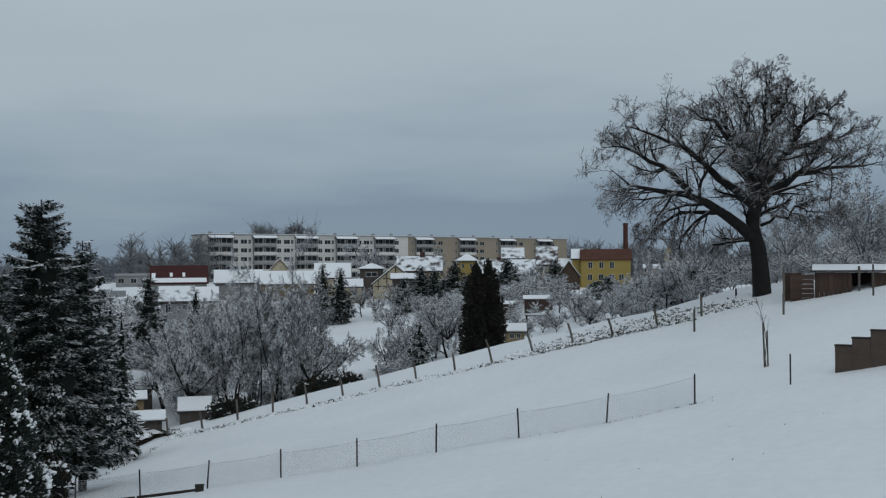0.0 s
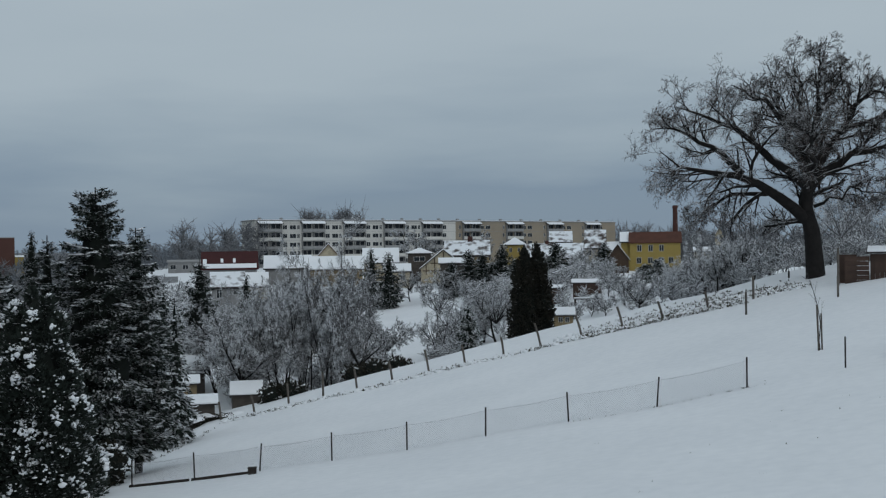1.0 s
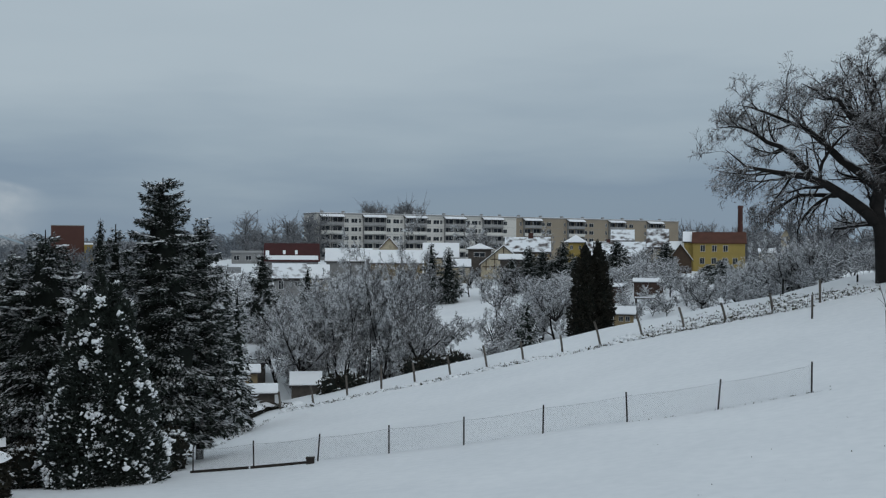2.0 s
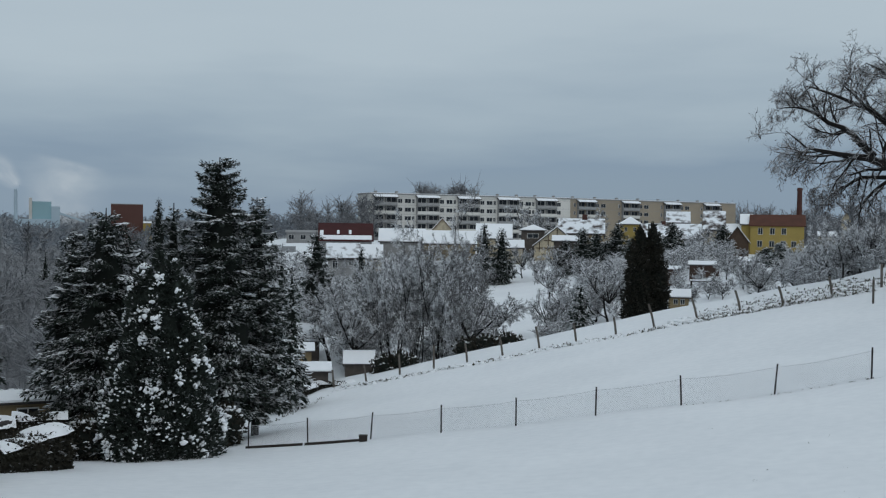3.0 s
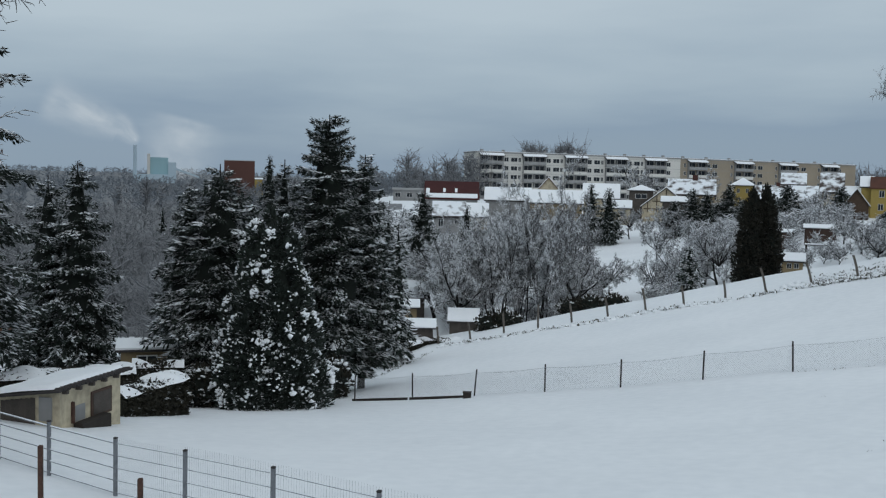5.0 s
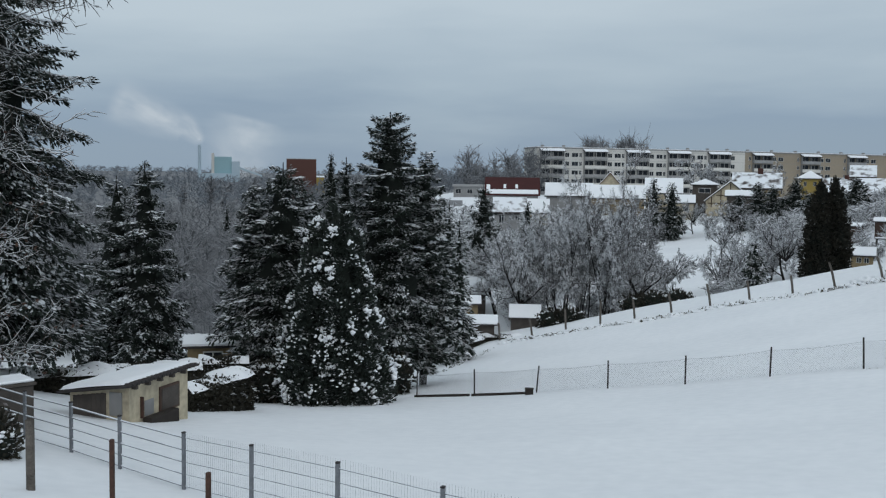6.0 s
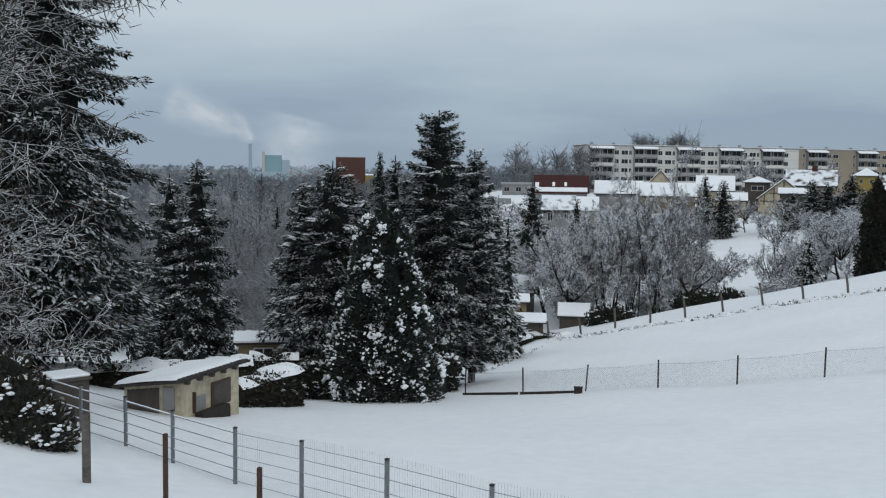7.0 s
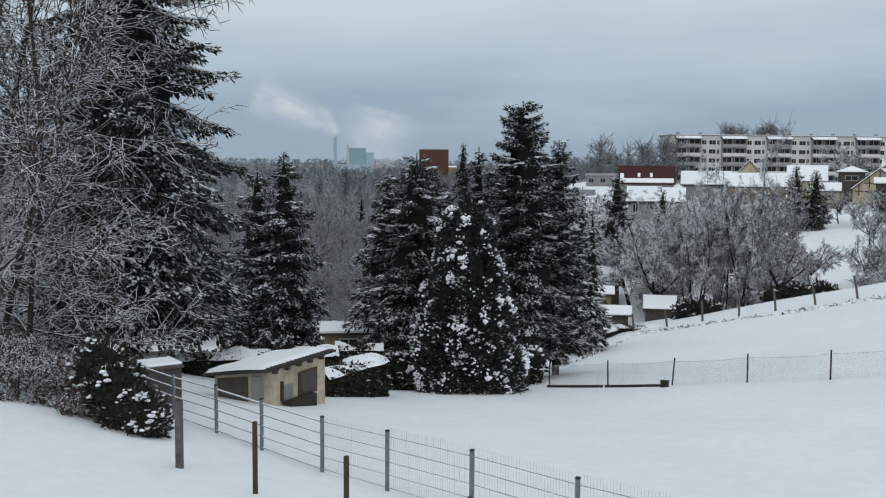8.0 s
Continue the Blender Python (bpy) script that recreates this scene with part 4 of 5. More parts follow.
# ---- trees ----
OAK = [(13, 0.28, 52, 0.36, 0.5, 6, 0.17, 0.02, 5), (8, 0.15, 50, 0.52, 0.55, 5, 0.16, 0.01, 4), (7, 0.12, 46, 0.5, 0.6, 3, 0.16, 0.0, 3), (7, 0.1, 42, 0.58, 0.7, 2, 0.18, -0.03, 2)]
ox, oy = 21.11, 66.74
oak_limbs = [  # guide points in x, depth and height over the root
    ([(0.18, 0, -0.4), (0.09, 0, 2), (-0.18, 0, 4), (-0.28, 0, 5.68), (-0.28, 0.18, 7.7), (0.18, 0.18, 9.84), (0.3, 0.1, 10.6)], 0.66, 0.05),
    ([(0.2, 0.2, 9.4), (0.7, 0.0, 11.4), (0.5, 0.0, 13.2), (0.7, 0.1, 14.4)], 0.17, 0.02),
    ([(-0.3, 0.2, 7.8), (-0.9, -0.4, 10.4), (-0.8, -0.5, 12.4), (-1.1, -0.5, 13.8)], 0.18, 0.02),
    ([(-0.28, 0, 3.6), (-1.6, -0.36, 5.01), (-3.1, -0.72, 5.68), (-4.9, -0.9, 6.77), (-6.8, -0.99, 6.52), (-8.7, -1.1, 6.94), (-9.8, -1.2, 8.0)], 0.42, 0.02),
    ([(-2.4, -0.54, 5.43), (-4.6, 0.54, 5.51), (-6.5, 0.9, 4.67), (-7.4, 1.1, 3.6)], 0.17, 0.02),
    ([(-4.6, -0.9, 6.52), (-6.3, -0.36, 8.2), (-8.2, 0.18, 9.04), (-10, 0.36, 9.51)], 0.24, 0.02),
    ([(-0.28, 0, 5.68), (-2.2, 0.72, 7.7), (-4.3, 1.3, 9.51), (-6.6, 1.4, 10.6), (-8.4, 1.4, 11)], 0.32, 0.02),
    ([(-0.28, 0, 7.02), (-1.6, -0.72, 9.04), (-3.3, -1.4, 10.8), (-5.4, -1.6, 11.9)], 0.28, 0.02),
    ([(-0.18, 0, 8.03), (-1.1, 0.72, 10.1), (-2, 1.3, 11.7), (-2.6, 1.4, 12.8)], 0.24, 0.02),
    ([(-0.092, 0, 6.35), (0.9, 0.36, 7.7), (2.1, 0.54, 9.36), (2.9, 0.54, 11.1), (3.2, 0.36, 12.6)], 0.34, 0.02),
    ([(0, 0, 5.85), (1.4, -0.54, 7.19), (3.2, -0.9, 8.12), (5.3, -1.1, 7.95), (7.5, -1.3, 8.37)], 0.32, 0.02),
    ([(1.9, 0.54, 9.04), (3.6, 1.1, 9.67), (5.3, 1.4, 9.95), (7, 1.6, 11.1)], 0.22, 0.02),
    ([(0.27, 0, 9.84), (1.1, -0.72, 11.4), (1.8, -1.1, 13.2)], 0.2, 0.02),
    ([(2.6, 0.54, 10.3), (3.7, -0.36, 11.4), (5.3, -0.54, 12.1)], 0.17, 0.02),
    ([(-0.28, 0, 5.18), (-0.74, -2.2, 6.86), (-1.3, -4.3, 8.54), (-1.5, -5.9, 9.51)], 0.26, 0.02),
    ([(0, 0, 5.68), (0.54, 2.2, 7.53), (0.72, 4.5, 9.2), (0.9, 5.9, 10.3)], 0.26, 0.02),
    ([(0.09, 0, 4.5), (1.4, -0.54, 5.34), (2.7, -0.72, 5.6), (4.5, -0.9, 5.01)], 0.12, 0.02),
]
oak = bare_tree("oak_tree", ox, oy, 5, [((0.05, 0, 6), (0.1, -0.6, 1), 4, 0.12)], OAK, BARK, TWIG, "huge bare old oak with frosted twigs and withered leaves", leaves=3500, sink=0.1, least=0.009, limbs=oak_limbs)
oak.scale = (1.03, 1.03, 1.06)

# conifers by the meadow's corner
conifer("fir_tree", -18.68, 46.49, 10.25, 3.05, 11, "tall dark fir with snow on its boughs", 40, 10, spray=0.27, power=0.45, snow=1.1, core=0.66, low=0.15)
conifer("fir_tree", -17.5, 48.52, 8.35, 2.1, 12, "dark fir standing close beside a taller one", 34, 9, spray=0.27, power=0.55, snow=1.1, core=0.62, low=0.17)
conifer("fir_tree", -21.9, 48.39, 8.02, 2.0, 13, "slender fir with snowy boughs", 30, 8, spray=0.27, power=0.65, snow=0.9)
conifer("spruce_tree", -21.59, 40.76, 7.6, 3.8, 14, "dark spruce with long snow-laden boughs", 32, 9, spray=0.27, snow=1.15, droop=0.45, power=0.6, core=0.66)
conifer("spruce_tree", -23.5, 41.43, 6.63, 2.5, 15, "dark spruce half hidden behind another", 26, 8, spray=0.28, snow=1.1, droop=0.45, core=0.66)
plume_conifer("snowy_spruce", -17.38, 37.26, 5.5, 2.5, 16, "dense evergreen cone heaped with lumps of snow")
conifer("spruce_tree", -33.66, 47.41, 7.72, 3.2, 17, "dark spruce with drooping snowy boughs", 30, 8, spray=0.3, snow=0.8, droop=0.5)
conifer("spruce_tree", -36.07, 48.13, 6.87, 3.0, 18, "dark spruce beside its neighbour", 28, 8, spray=0.3, snow=0.8, droop=0.5)
conifer("great_spruce", -27.76, 29.02, 21.62, 5.6, 19, "giant spruce with wide snow-laden boughs", 50, 9, spray=0.3, snow=1.5, droop=0.5, low=0.11, power=0.75, dense=1.5, snow_size=1.1, core=0.5)
conifer("spruce_tree", -19.6, 60.93, 4.34, 1.2, 20, "snowy spruce at the edge of the gardens", 22, 8, NEEDLE_SNOWY, spray=0.4, snow=1.0, dense=1.2)
conifer("spruce_tree", -20.85, 62.62, 5.26, 1.3, 21, "snowy spruce behind the firs", 22, 8, NEEDLE_SNOWY, spray=0.4, snow=1.0, dense=1.2)
conifer("spruce_tree", -31.69, 107.42, 6.29, 2.9, 22, "dark spruce by the garden houses", 20, 7, spray=0.5, dense=1.2)
conifer("spruce_tree", -30.76, 124.25, 4.18, 1.6, 23, "small dark spruce between garden houses", 16, 7, spray=0.4, dense=1.2)
conifer("spruce_tree", -17.93, 148.92, 7.37, 2.3, 24, "dark spruce of a pair in the orchard", 22, 7, spray=0.5, snow=0.3, low=0.1, dense=1.2)
conifer("spruce_tree", -15.36, 149.21, 6.77, 2.3, 25, "dark spruce of a pair in the orchard", 22, 7, spray=0.5, snow=0.4, low=0.1, dense=1.2)
for k, (px_, py_, pt_, wd_) in enumerate([(-3.43, 154.96, 6.94, 2.4), (-1.3, 151.99, 6.5, 2.4), (1.77, 149.99, 7.59, 3.0), (9.63, 149.69, 7.88, 3.0), (17.87, 159, 7.71, 2.2), (-5.86, 151.89, 5.07, 2.3), (20.32, 132.45, 4.57, 1.8), (3.44, 145.96, 5.42, 2.1), (7.99, 147.78, 5.37, 2.1), (0.06, 150, 4.89, 2.1), (23.16, 129.95, 4.08, 1.7)]):
    conifer("spruce_tree", px_, py_, pt_, wd_, 30 + k, "dark spruce among the garden houses", 20, 8, spray=0.5, snow=0.5, dense=1.2)
conifer("young_spruce", -1.98, 84.0, 2.3, 1.4, 41, "small cone-shaped spruce dusted with snow", 18, 8, NEEDLE_SNOWY, spray=0.4, snow=1.2, dense=1.2)
conifer("snowy_spruce", 20.95, 126.27, 5.38, 2.2, 42, "small spruce thick with snow", 18, 8, NEEDLE_SNOWY, spray=0.4, snow=1.6, dense=1.2)
conifer("spruce_tree", -127.35, 271.76, 14.03, 4.0, 43, "distant dark spruce on the skyline", 16, 7, spray=1.0, snow=0.3, dense=1.2)
conifer("spruce_tree", -97.66, 163.13, 1.2, 1.4, 44, "distant small spruce in the frosted wood", 14, 7, spray=0.5, snow=0.3, dense=1.2)


def column_thuja(x, y, top, wide, seed):
    z = ground_at(x, y)
    h = top - z
    parts = [(0, 0, h * 0.2, wide, wide, h * 0.28), (0.12, 0, h * 0.42, wide * 0.86, wide * 0.86, h * 0.3), (-0.05, 0.1, h * 0.62, wide * 0.66, wide * 0.66, h * 0.25), (0.05, 0, h * 0.8, wide * 0.42, wide * 0.42, h * 0.17), (0, 0, h * 0.91, wide * 0.2, wide * 0.2, h * 0.1)]
    leafy_mass("column_thuja", x, y, parts, COLUMN, "tall brown-green columnar thuja, almost free of snow", "conifer", seed, 0.17, 110)


column_thuja(2.7, 81.96, 6.94, 1.3, 51)
column_thuja(3.75, 82.41, 7.2, 1.25, 52)

# frosted garden trees
FRUIT = [(5, 0.2, 48, 0.58, 0.6, 5, 0.14, -0.01, 4), (6, 0.15, 46, 0.52, 0.55, 4, 0.15, -0.02, 3), (6, 0.1, 46, 0.55, 0.6, 2, 0.16, -0.03, 3), (10, 0.08, 48, 0.62, 0.8, 1, 0.2, 0.0, 2)]
TALL = [(9, 0.2, 46, 0.42, 0.5, 6, 0.13, 0.0, 4), (7, 0.15, 46, 0.5, 0.5, 4, 0.16, 0.0, 3), (7, 0.1, 46, 0.55, 0.55, 2, 0.18, -0.01, 3), (8, 0.1, 46, 0.6, 0.7, 1, 0.2, 0.0, 2)]


def patterns(levels, seeds, stems, thick, least=0.002):
    made = []
    for s in seeds:
        rng = np.random.default_rng(s)
        if stems > 1:
            # several stems spreading from one root
            trunk = [((rng.normal(0, 0.02), rng.normal(0, 0.02), -0.02), (0.34 * math.cos(i * 2.4), 0.34 * math.sin(i * 2.4), 1), (0.62 if i else 0.78) * rng.uniform(0.85, 1), thick) for i in range(stems)]
        else:
            # a short trunk with limbs that open into a dome
            fork = rng.uniform(0.2, 0.28)
            trunk = [((0, 0, -0.02), (rng.normal(0, 0.06), rng.normal(0, 0.06), 1), fork + 0.12, thick)]
            trunk += [((0, 0, fork), (math.cos(i * 0.9 + s), math.sin(i * 0.9 + s), rng.uniform(0.45, 1.6)), 0.42 * rng.uniform(0.85, 1.1), thick * 0.55) for i in range(7)]
        limbs, twigs, _ = bare_tree_meshes(s, trunk, levels, 0, least)
        scale = np.array([1, 1, 1.0] if stems > 1 else [0.78, 0.78, 1.0]) / twigs[0][:, 2].max()
        made.append((mesh_from("trunk", limbs[0] * scale, limbs[1], True), mesh_from("crown", twigs[0] * scale, twigs[1])))
    return made


def place_tree(pattern, name, x, y, top, spread, turn, bark, twig, label, group=""):
    z = ground_at(x, y) - 0.1
    h = top - z
    ob = thing(name, x, y, z, turn, label, "tree", group)
    for me, nm, mat in ((pattern[0], "trunk", bark), (pattern[1], "crown", twig)):
        if not me.materials:
            me.materials.append(mat)
        c = new(nm, me)
        c.parent = ob
        c.scale = (h * spread, h * spread, h)
    return ob


fruit = patterns(FRUIT, (61, 62, 63), 1, 0.018, 0.0015)
stems = patterns(TALL, (67, 68, 69), 6, 0.0055, 0.0012)
tall = patterns(TALL, (64, 65, 66), 3, 0.01, 0.0016)
light = patterns(FRUIT[:3] + [(4, 0.1, 45, 0.6, 0.6, 1, 0.2, 0.0, 2)], (71, 72), 1, 0.015, 0.002) + patterns(TALL[:3] + [(4, 0.1, 42, 0.65, 0.6, 1, 0.2, 0.0, 2)], (73, 74), 2, 0.012, 0.0026)
spots = [(stems[0], -13.9, 82.77, 10.2, 0.62), (stems[1], -17.6, 82.23, 6.8, 0.85), (stems[2], -15.9, 84.46, 8.7, 0.66), (stems[1], -20.2, 84.8, 4.6, 0.9), (fruit[0], -22.93, 87.03, 3.5, 1.2), (fruit[1], -24.75, 88.61, 1.8, 1.3),
         (fruit[2], -11.4, 85.23, 1.5, 1.2), (stems[2], -12.6, 88, 8.0, 0.7), (fruit[1], -20.5, 80.58, 0.8, 1.2)]
for k, (pat, px_, py_, pt_, sp_) in enumerate(spots):
    place_tree(pat, "frosted_tree", px_, py_, pt_, sp_, k * 67, BARK, FROST, "bare tree with rime-covered twigs in the garden valley", "frosted trees of the garden valley")
spots = [(fruit[1], -10.1, 149.66, 2.42, 1.15), (fruit[2], -3.36, 139.96, 3.16, 1.3), (fruit[0], -4.9, 91.88, 1.59, 0.95), (fruit[2], 0.41, 98, 3.63, 1.25), (fruit[1], -0.82, 100, 2.89, 1.2), (fruit[0], -10.38, 99.46, 0.84, 1.3), (fruit[1], 13.58, 149.38, 7.35, 1.1),
         (fruit[2], 18.09, 138.83, 4.47, 1.3), (fruit[0], 18.93, 128.61, 4.13, 1.2), (fruit[1], 9.85, 99.51, 1.95, 1.2), (fruit[0], 14.74, 121.11, 3.29, 1.4), (fruit[2], 6.76, 139.84, 4.36, 1.2), (fruit[1], 20.79, 108.02, 5.48, 1.4), (fruit[0], 21.03, 97.76, 6.38, 1.3), (fruit[2], 21.95, 93.46, 6.71, 1.3), (fruit[1], -7.14, 149.83, 4.26, 1.3), (fruit[2], -12.6, 154.49, 4.21, 1.0), (tall[0], -18.11, 239.32, 12.94, 1.0), (tall[1], -15.43, 239.5, 11.03, 1.0), (tall[2], -2.68, 249.99, 11.98, 0.9), (tall[2], 40.21, 201.02, 10.06, 0.9)]
for k, (pat, px_, py_, pt_, sp_) in enumerate(spots):
    place_tree(pat, "orchard_tree", px_, py_, pt_, sp_, k * 53, BARK, FROST, "bare fruit tree white with rime", "orchard trees")
rng = np.random.default_rng(76)
for k, (x_, y_, top) in enumerate([(12.92, 111.25, 4.54), (13.6, 103.11, 4.3), (14.03, 94.97, 4.08), (16.7, 92.5, 5.18), (17.35, 88.31, 5.85), (18.18, 86.1, 6.36), (19.04, 83.87, 6.94), (20.3, 83.57, 7.45), (21.46, 83.28, 7.86), (22.86, 83.94, 8.15), (24.37, 84.56, 7.86), (29.37, 87.19, 8.65),
                                  (7.58, 95.7, 2.37), (11.01, 97.38, 2.05), (8.83, 129.7, 4.17), (12.3, 144.48, 5.87), (-6.4, 119.83, 2.78), (-3.58, 97.93, 1.89)]):
    place_tree(fruit[k % 3], "frosted_tree", x_, y_, top, rng.uniform(1.1, 1.5), k * 47, BARK, FROST, "low spreading tree white with rime", "frosted trees of the garden valley")
rng = np.random.default_rng(77)
for k in range(22):
    a = radians(rng.uniform(-24.5, -10.5))
    d = rng.uniform(84, 130)
    x_, y_ = -math.sin(a) * d, math.cos(a) * d
    top = ground_at(x_, y_) + (rng.uniform(3.5, 6) if a > radians(-18.5) else rng.uniform(6, 9.5))
    place_tree(light[k % 4], "frosted_tree", x_, y_, top, 1.0, k * 41, FROST, FROST, "frosted tree behind the old oak", "frosted trees behind the oak")


# far woods: many small rimed crowns on the slopes
def far_wood(name, az0, az1, d0, d1, count, low, high, seed, label, slim=1.0, mat=None, n=30, k=3, thin=1.0):
    rng = np.random.default_rng(seed)
    az, d = np.radians(rng.uniform(min(az0, az1), max(az0, az1), count)), rng.uniform(d0 ** 0.5, d1 ** 0.5, count) ** 2
    x, y = -np.sin(az) * d, np.cos(az) * d
    z, h = height(x, y), rng.uniform(low, high, count)
    s = rng.uniform(0.1, 0.75, (count, n))
    root = np.stack([np.zeros((count, n)), np.zeros((count, n)), s * h[:, None]], -1)
    ang, out = rng.uniform(0, 6.28, (count, n)), rng.uniform(0.1, 0.36, (count, n)) * slim
    lift = rng.uniform(0.0, 0.3, (count, n))
    tip = root + np.stack([np.cos(ang) * out, np.sin(ang) * out, lift], -1) * h[:, None, None]
    mid = (root + tip) / 2 + rng.normal(0, 0.03, root.shape) * h[:, None, None]
    at = np.stack([x, y, z], -1)[:, None]
    lines = np.stack([root + at, mid + at, tip + at], 2).reshape(-1, 3, 3)
    wide = np.repeat(h * 0.012 + d * 0.00016, n) * thin
    branch = tubes(lines, wide[:, None] * np.array([1.3, 1, 0.3]), 3)
    # a second order of finer twigs along each branch
    p = (lines[:, 1] * 0.5 + lines[:, 2] * 0.5)
    start = np.repeat(p, k, 0)
    end = start + rng.normal(0, 1, start.shape) * np.repeat(np.repeat(h, n) * 0.09, k)[:, None]
    twig = tubes(np.stack([start, end], 1), np.repeat(wide, k)[:, None] * np.array([0.7, 0.25]), 3)
    trunk = tubes(np.stack([at[:, 0] - np.array([0, 0, 0.5]), at[:, 0] + np.stack([0 * h, 0 * h, h * 0.8], -1)], 1), (h * 0.009)[:, None] * np.array([1, 0.3]), 4)
    ob = part_np(name, *joined([branch, twig, trunk]), mat or FAR_FROST, None, label)
    tagged(ob, category="woods", kind="stuff")


far_wood("frosted_wood", 21, 48, 72, 330, 760, 4, 8.5, 81, "grey rimed woods filling the valley", 1.2, n=18, k=3, thin=0.55)
far_wood("frosted_shrubs", 20, 48, 74, 420, 1100, 2, 4, 96, "rimed undergrowth filling the valley", 2.0, n=7, k=3, thin=0.6)
far_wood("frosted_wood", 14, 50, 330, 1000, 900, 7, 12, 82, "distant rimed woods below the town", 1.3, HAZED_WOOD, n=8, k=2)
far_wood("frosted_wood", 14, 34, 380, 420, 40, 9, 14, 83, "rimed trees on the skyline", 0.8)
far_wood("poplar_row", 10.96, 7.15, 372, 392, 24, 19.5, 23, 84, "row of bare trees behind the apartment block", 0.4, FAR_FROST, n=70, k=4, thin=0.36)
far_wood("skyline_trees", 12.3, 17.5, 300, 350, 26, 7, 16, 85, "tall rimed trees beside the apartment block", 0.8, n=50, thin=0.5)
far_wood("skyline_trees", -12.6, -6.5, 430, 520, 50, 13, 19, 86, "bare trees on the skyline", 0.8, thin=0.5)
far_wood("skyline_trees", -26, -11, 240, 420, 90, 8, 14, 87, "bare trees on the skyline behind the oak", 0.8)
far_wood("frosted_shrubs", -24, -9, 76, 84, 60, 1.2, 2.6, 88, "rimed shrubs behind the meadow's edge", 1.4, FROST)
far_wood("frosted_shrubs", -6.8, 2, 125, 190, 110, 2, 4, 89, "rimed shrubs between the houses", 1.3, FROST)
far_wood("frosted_shrubs", 7.5, 20, 112, 178, 200, 2, 4.5, 92, "rimed shrubs and small trees by the garden houses", 1.3, FROST, n=20)
far_wood("frosted_shrubs", 8, 15, 86, 118, 36, 2, 4.2, 93, "rimed shrubs in the garden valley", 1.3, FROST, n=44)
far_wood("frosted_shrubs", -10, 1.5, 96, 150, 70, 1.2, 2.8, 94, "rimed shrubs around the garden huts", 1.4, FROST)
far_wood("frosted_shrubs", 1.5, 3.5, 84, 100, 16, 2, 3.4, 95, "rimed shrubs below the orchard", 1.3, FROST, n=50)
far_wood("hill_wood", 10, 55, 1200, 2600, 900, 10, 18, 90, "wooded hills on the horizon", 1.8, HAZED_WOOD, n=5, k=1)
far_wood("hill_wood", -40, 14, 900, 1600, 400, 10, 16, 91, "wooded rise on the horizon", 1.6, HAZED_WOOD, n=5, k=1)

# the many-stemmed bare tree by the fence, boughs white on top
lx, ly = -21.9, 17.3
lz = ground_at(lx, ly)
BOUGHS = [(32, 0.05, 68, 0.29, 0.36, 7, 0.09, 0.02, 5), (11, 0.1, 44, 0.48, 0.62, 5, 0.16, 0.0, 4), (6, 0.1, 50, 0.5, 0.8, 3, 0.22, -0.02, 4)]
bare_tree("alder_tree", lx, ly, 91, [((0, 0, 0), (0.0, 0.05, 1), 16, 0.1), ((0.4, 0.3, 0), (0.2, 0.1, 1), 14, 0.08), ((1.2, 0.6, 0), (0.12, 0.0, 1), 11, 0.07), ((-1.0, 0.4, 0), (-0.05, 0.1, 1), 14, 0.09)], BOUGHS, LARCH, LARCH, "bare many-stemmed tree with snow along every twig", leaves=2600, least=0.017)
THICKET = [(10, 0.05, 50, 0.55, 0.6, 5, 0.15, 0.0, 4), (8, 0.1, 48, 0.5, 0.7, 4, 0.2, -0.02, 4), (3, 0.15, 48, 0.5, 0.8, 2, 0.2, -0.03, 4)]
for k, (px_, py_, pt_) in enumerate([(-19.26, 16.2, 3.38), (-17.97, 16.16, 3.1), (-21.19, 18.56, 3.52), (-18.74, 18.26, 2.44), (-17.6, 14.7, 3.3), (-16.5, 14.95, 2.9), (-15.5, 15.3, 2.5)]):
    tr = np.random.default_rng(95 + k)
    hh = pt_ - ground_at(px_, py_)
    bare_tree("snowy_thicket", px_, py_, 95 + k, [((tr.normal(0, 0.5), tr.normal(0, 0.5), 0), (tr.normal(0, 0.5), tr.normal(0, 0.5), 1), hh * 0.7, 0.03) for _ in range(7)], THICKET, LARCH, LARCH, "tangled shrub thicket with snow on its twigs", "shrub", leaves=500, least=0.012)
leafy_mass("snowy_bush", -14.35, 14.75, [(0.1, 0, 0.3, 0.6, 0.6, 0.5), (-0.5, 0.2, 0.6, 0.55, 0.6, 0.6), (-1.1, 0.4, 0.95, 0.5, 0.5, 0.7), (0.6, -0.1, 0.15, 0.4, 0.4, 0.3)], HEDGE, "dark evergreen bush bent under snow", "bush", 99, 0.08, 220, 4)
leafy_mass("snowy_bush", -20.18, 36.98, [(0, 0, 0.8, 0.85, 0.8, 0.9), (0.7, 0.2, 0.7, 0.7, 0.7, 0.8)], HEDGE, "evergreen bush covered in snow beside the spruce", "bush", 100, 0.13, 90, 3.5)
leafy_mass("snowy_bush", -16.84, 42.92, [(0, 0, 0.8, 0.75, 0.7, 1.0)], HEDGE, "rounded evergreen bush with a snow cap", "bush", 101, 0.13, 90, 3.5)
leafy_mass("small_bush", -19.44, 54.75, [(0, 0, 0.4, 0.35, 0.35, 0.6)], HEDGE, "small dark bush at the meadow's corner", "bush", 102, 0.14, 60, 3)
for k, (px_, py_) in enumerate([(-10.7, 77.26), (-9.19, 77.46), (-7.56, 78.64), (-15.35, 74.43), (-16.55, 74.18)]):
    leafy_mass("evergreen_bush", px_, py_, [(0, 0, 0.4, 0.9, 0.7, 0.8), (0.7, 0.3, 0.3, 0.7, 0.6, 0.6)], HEDGE, "dark evergreen bush with snow behind the post row", "bush", 110 + k, 0.16, 50, 0.9)


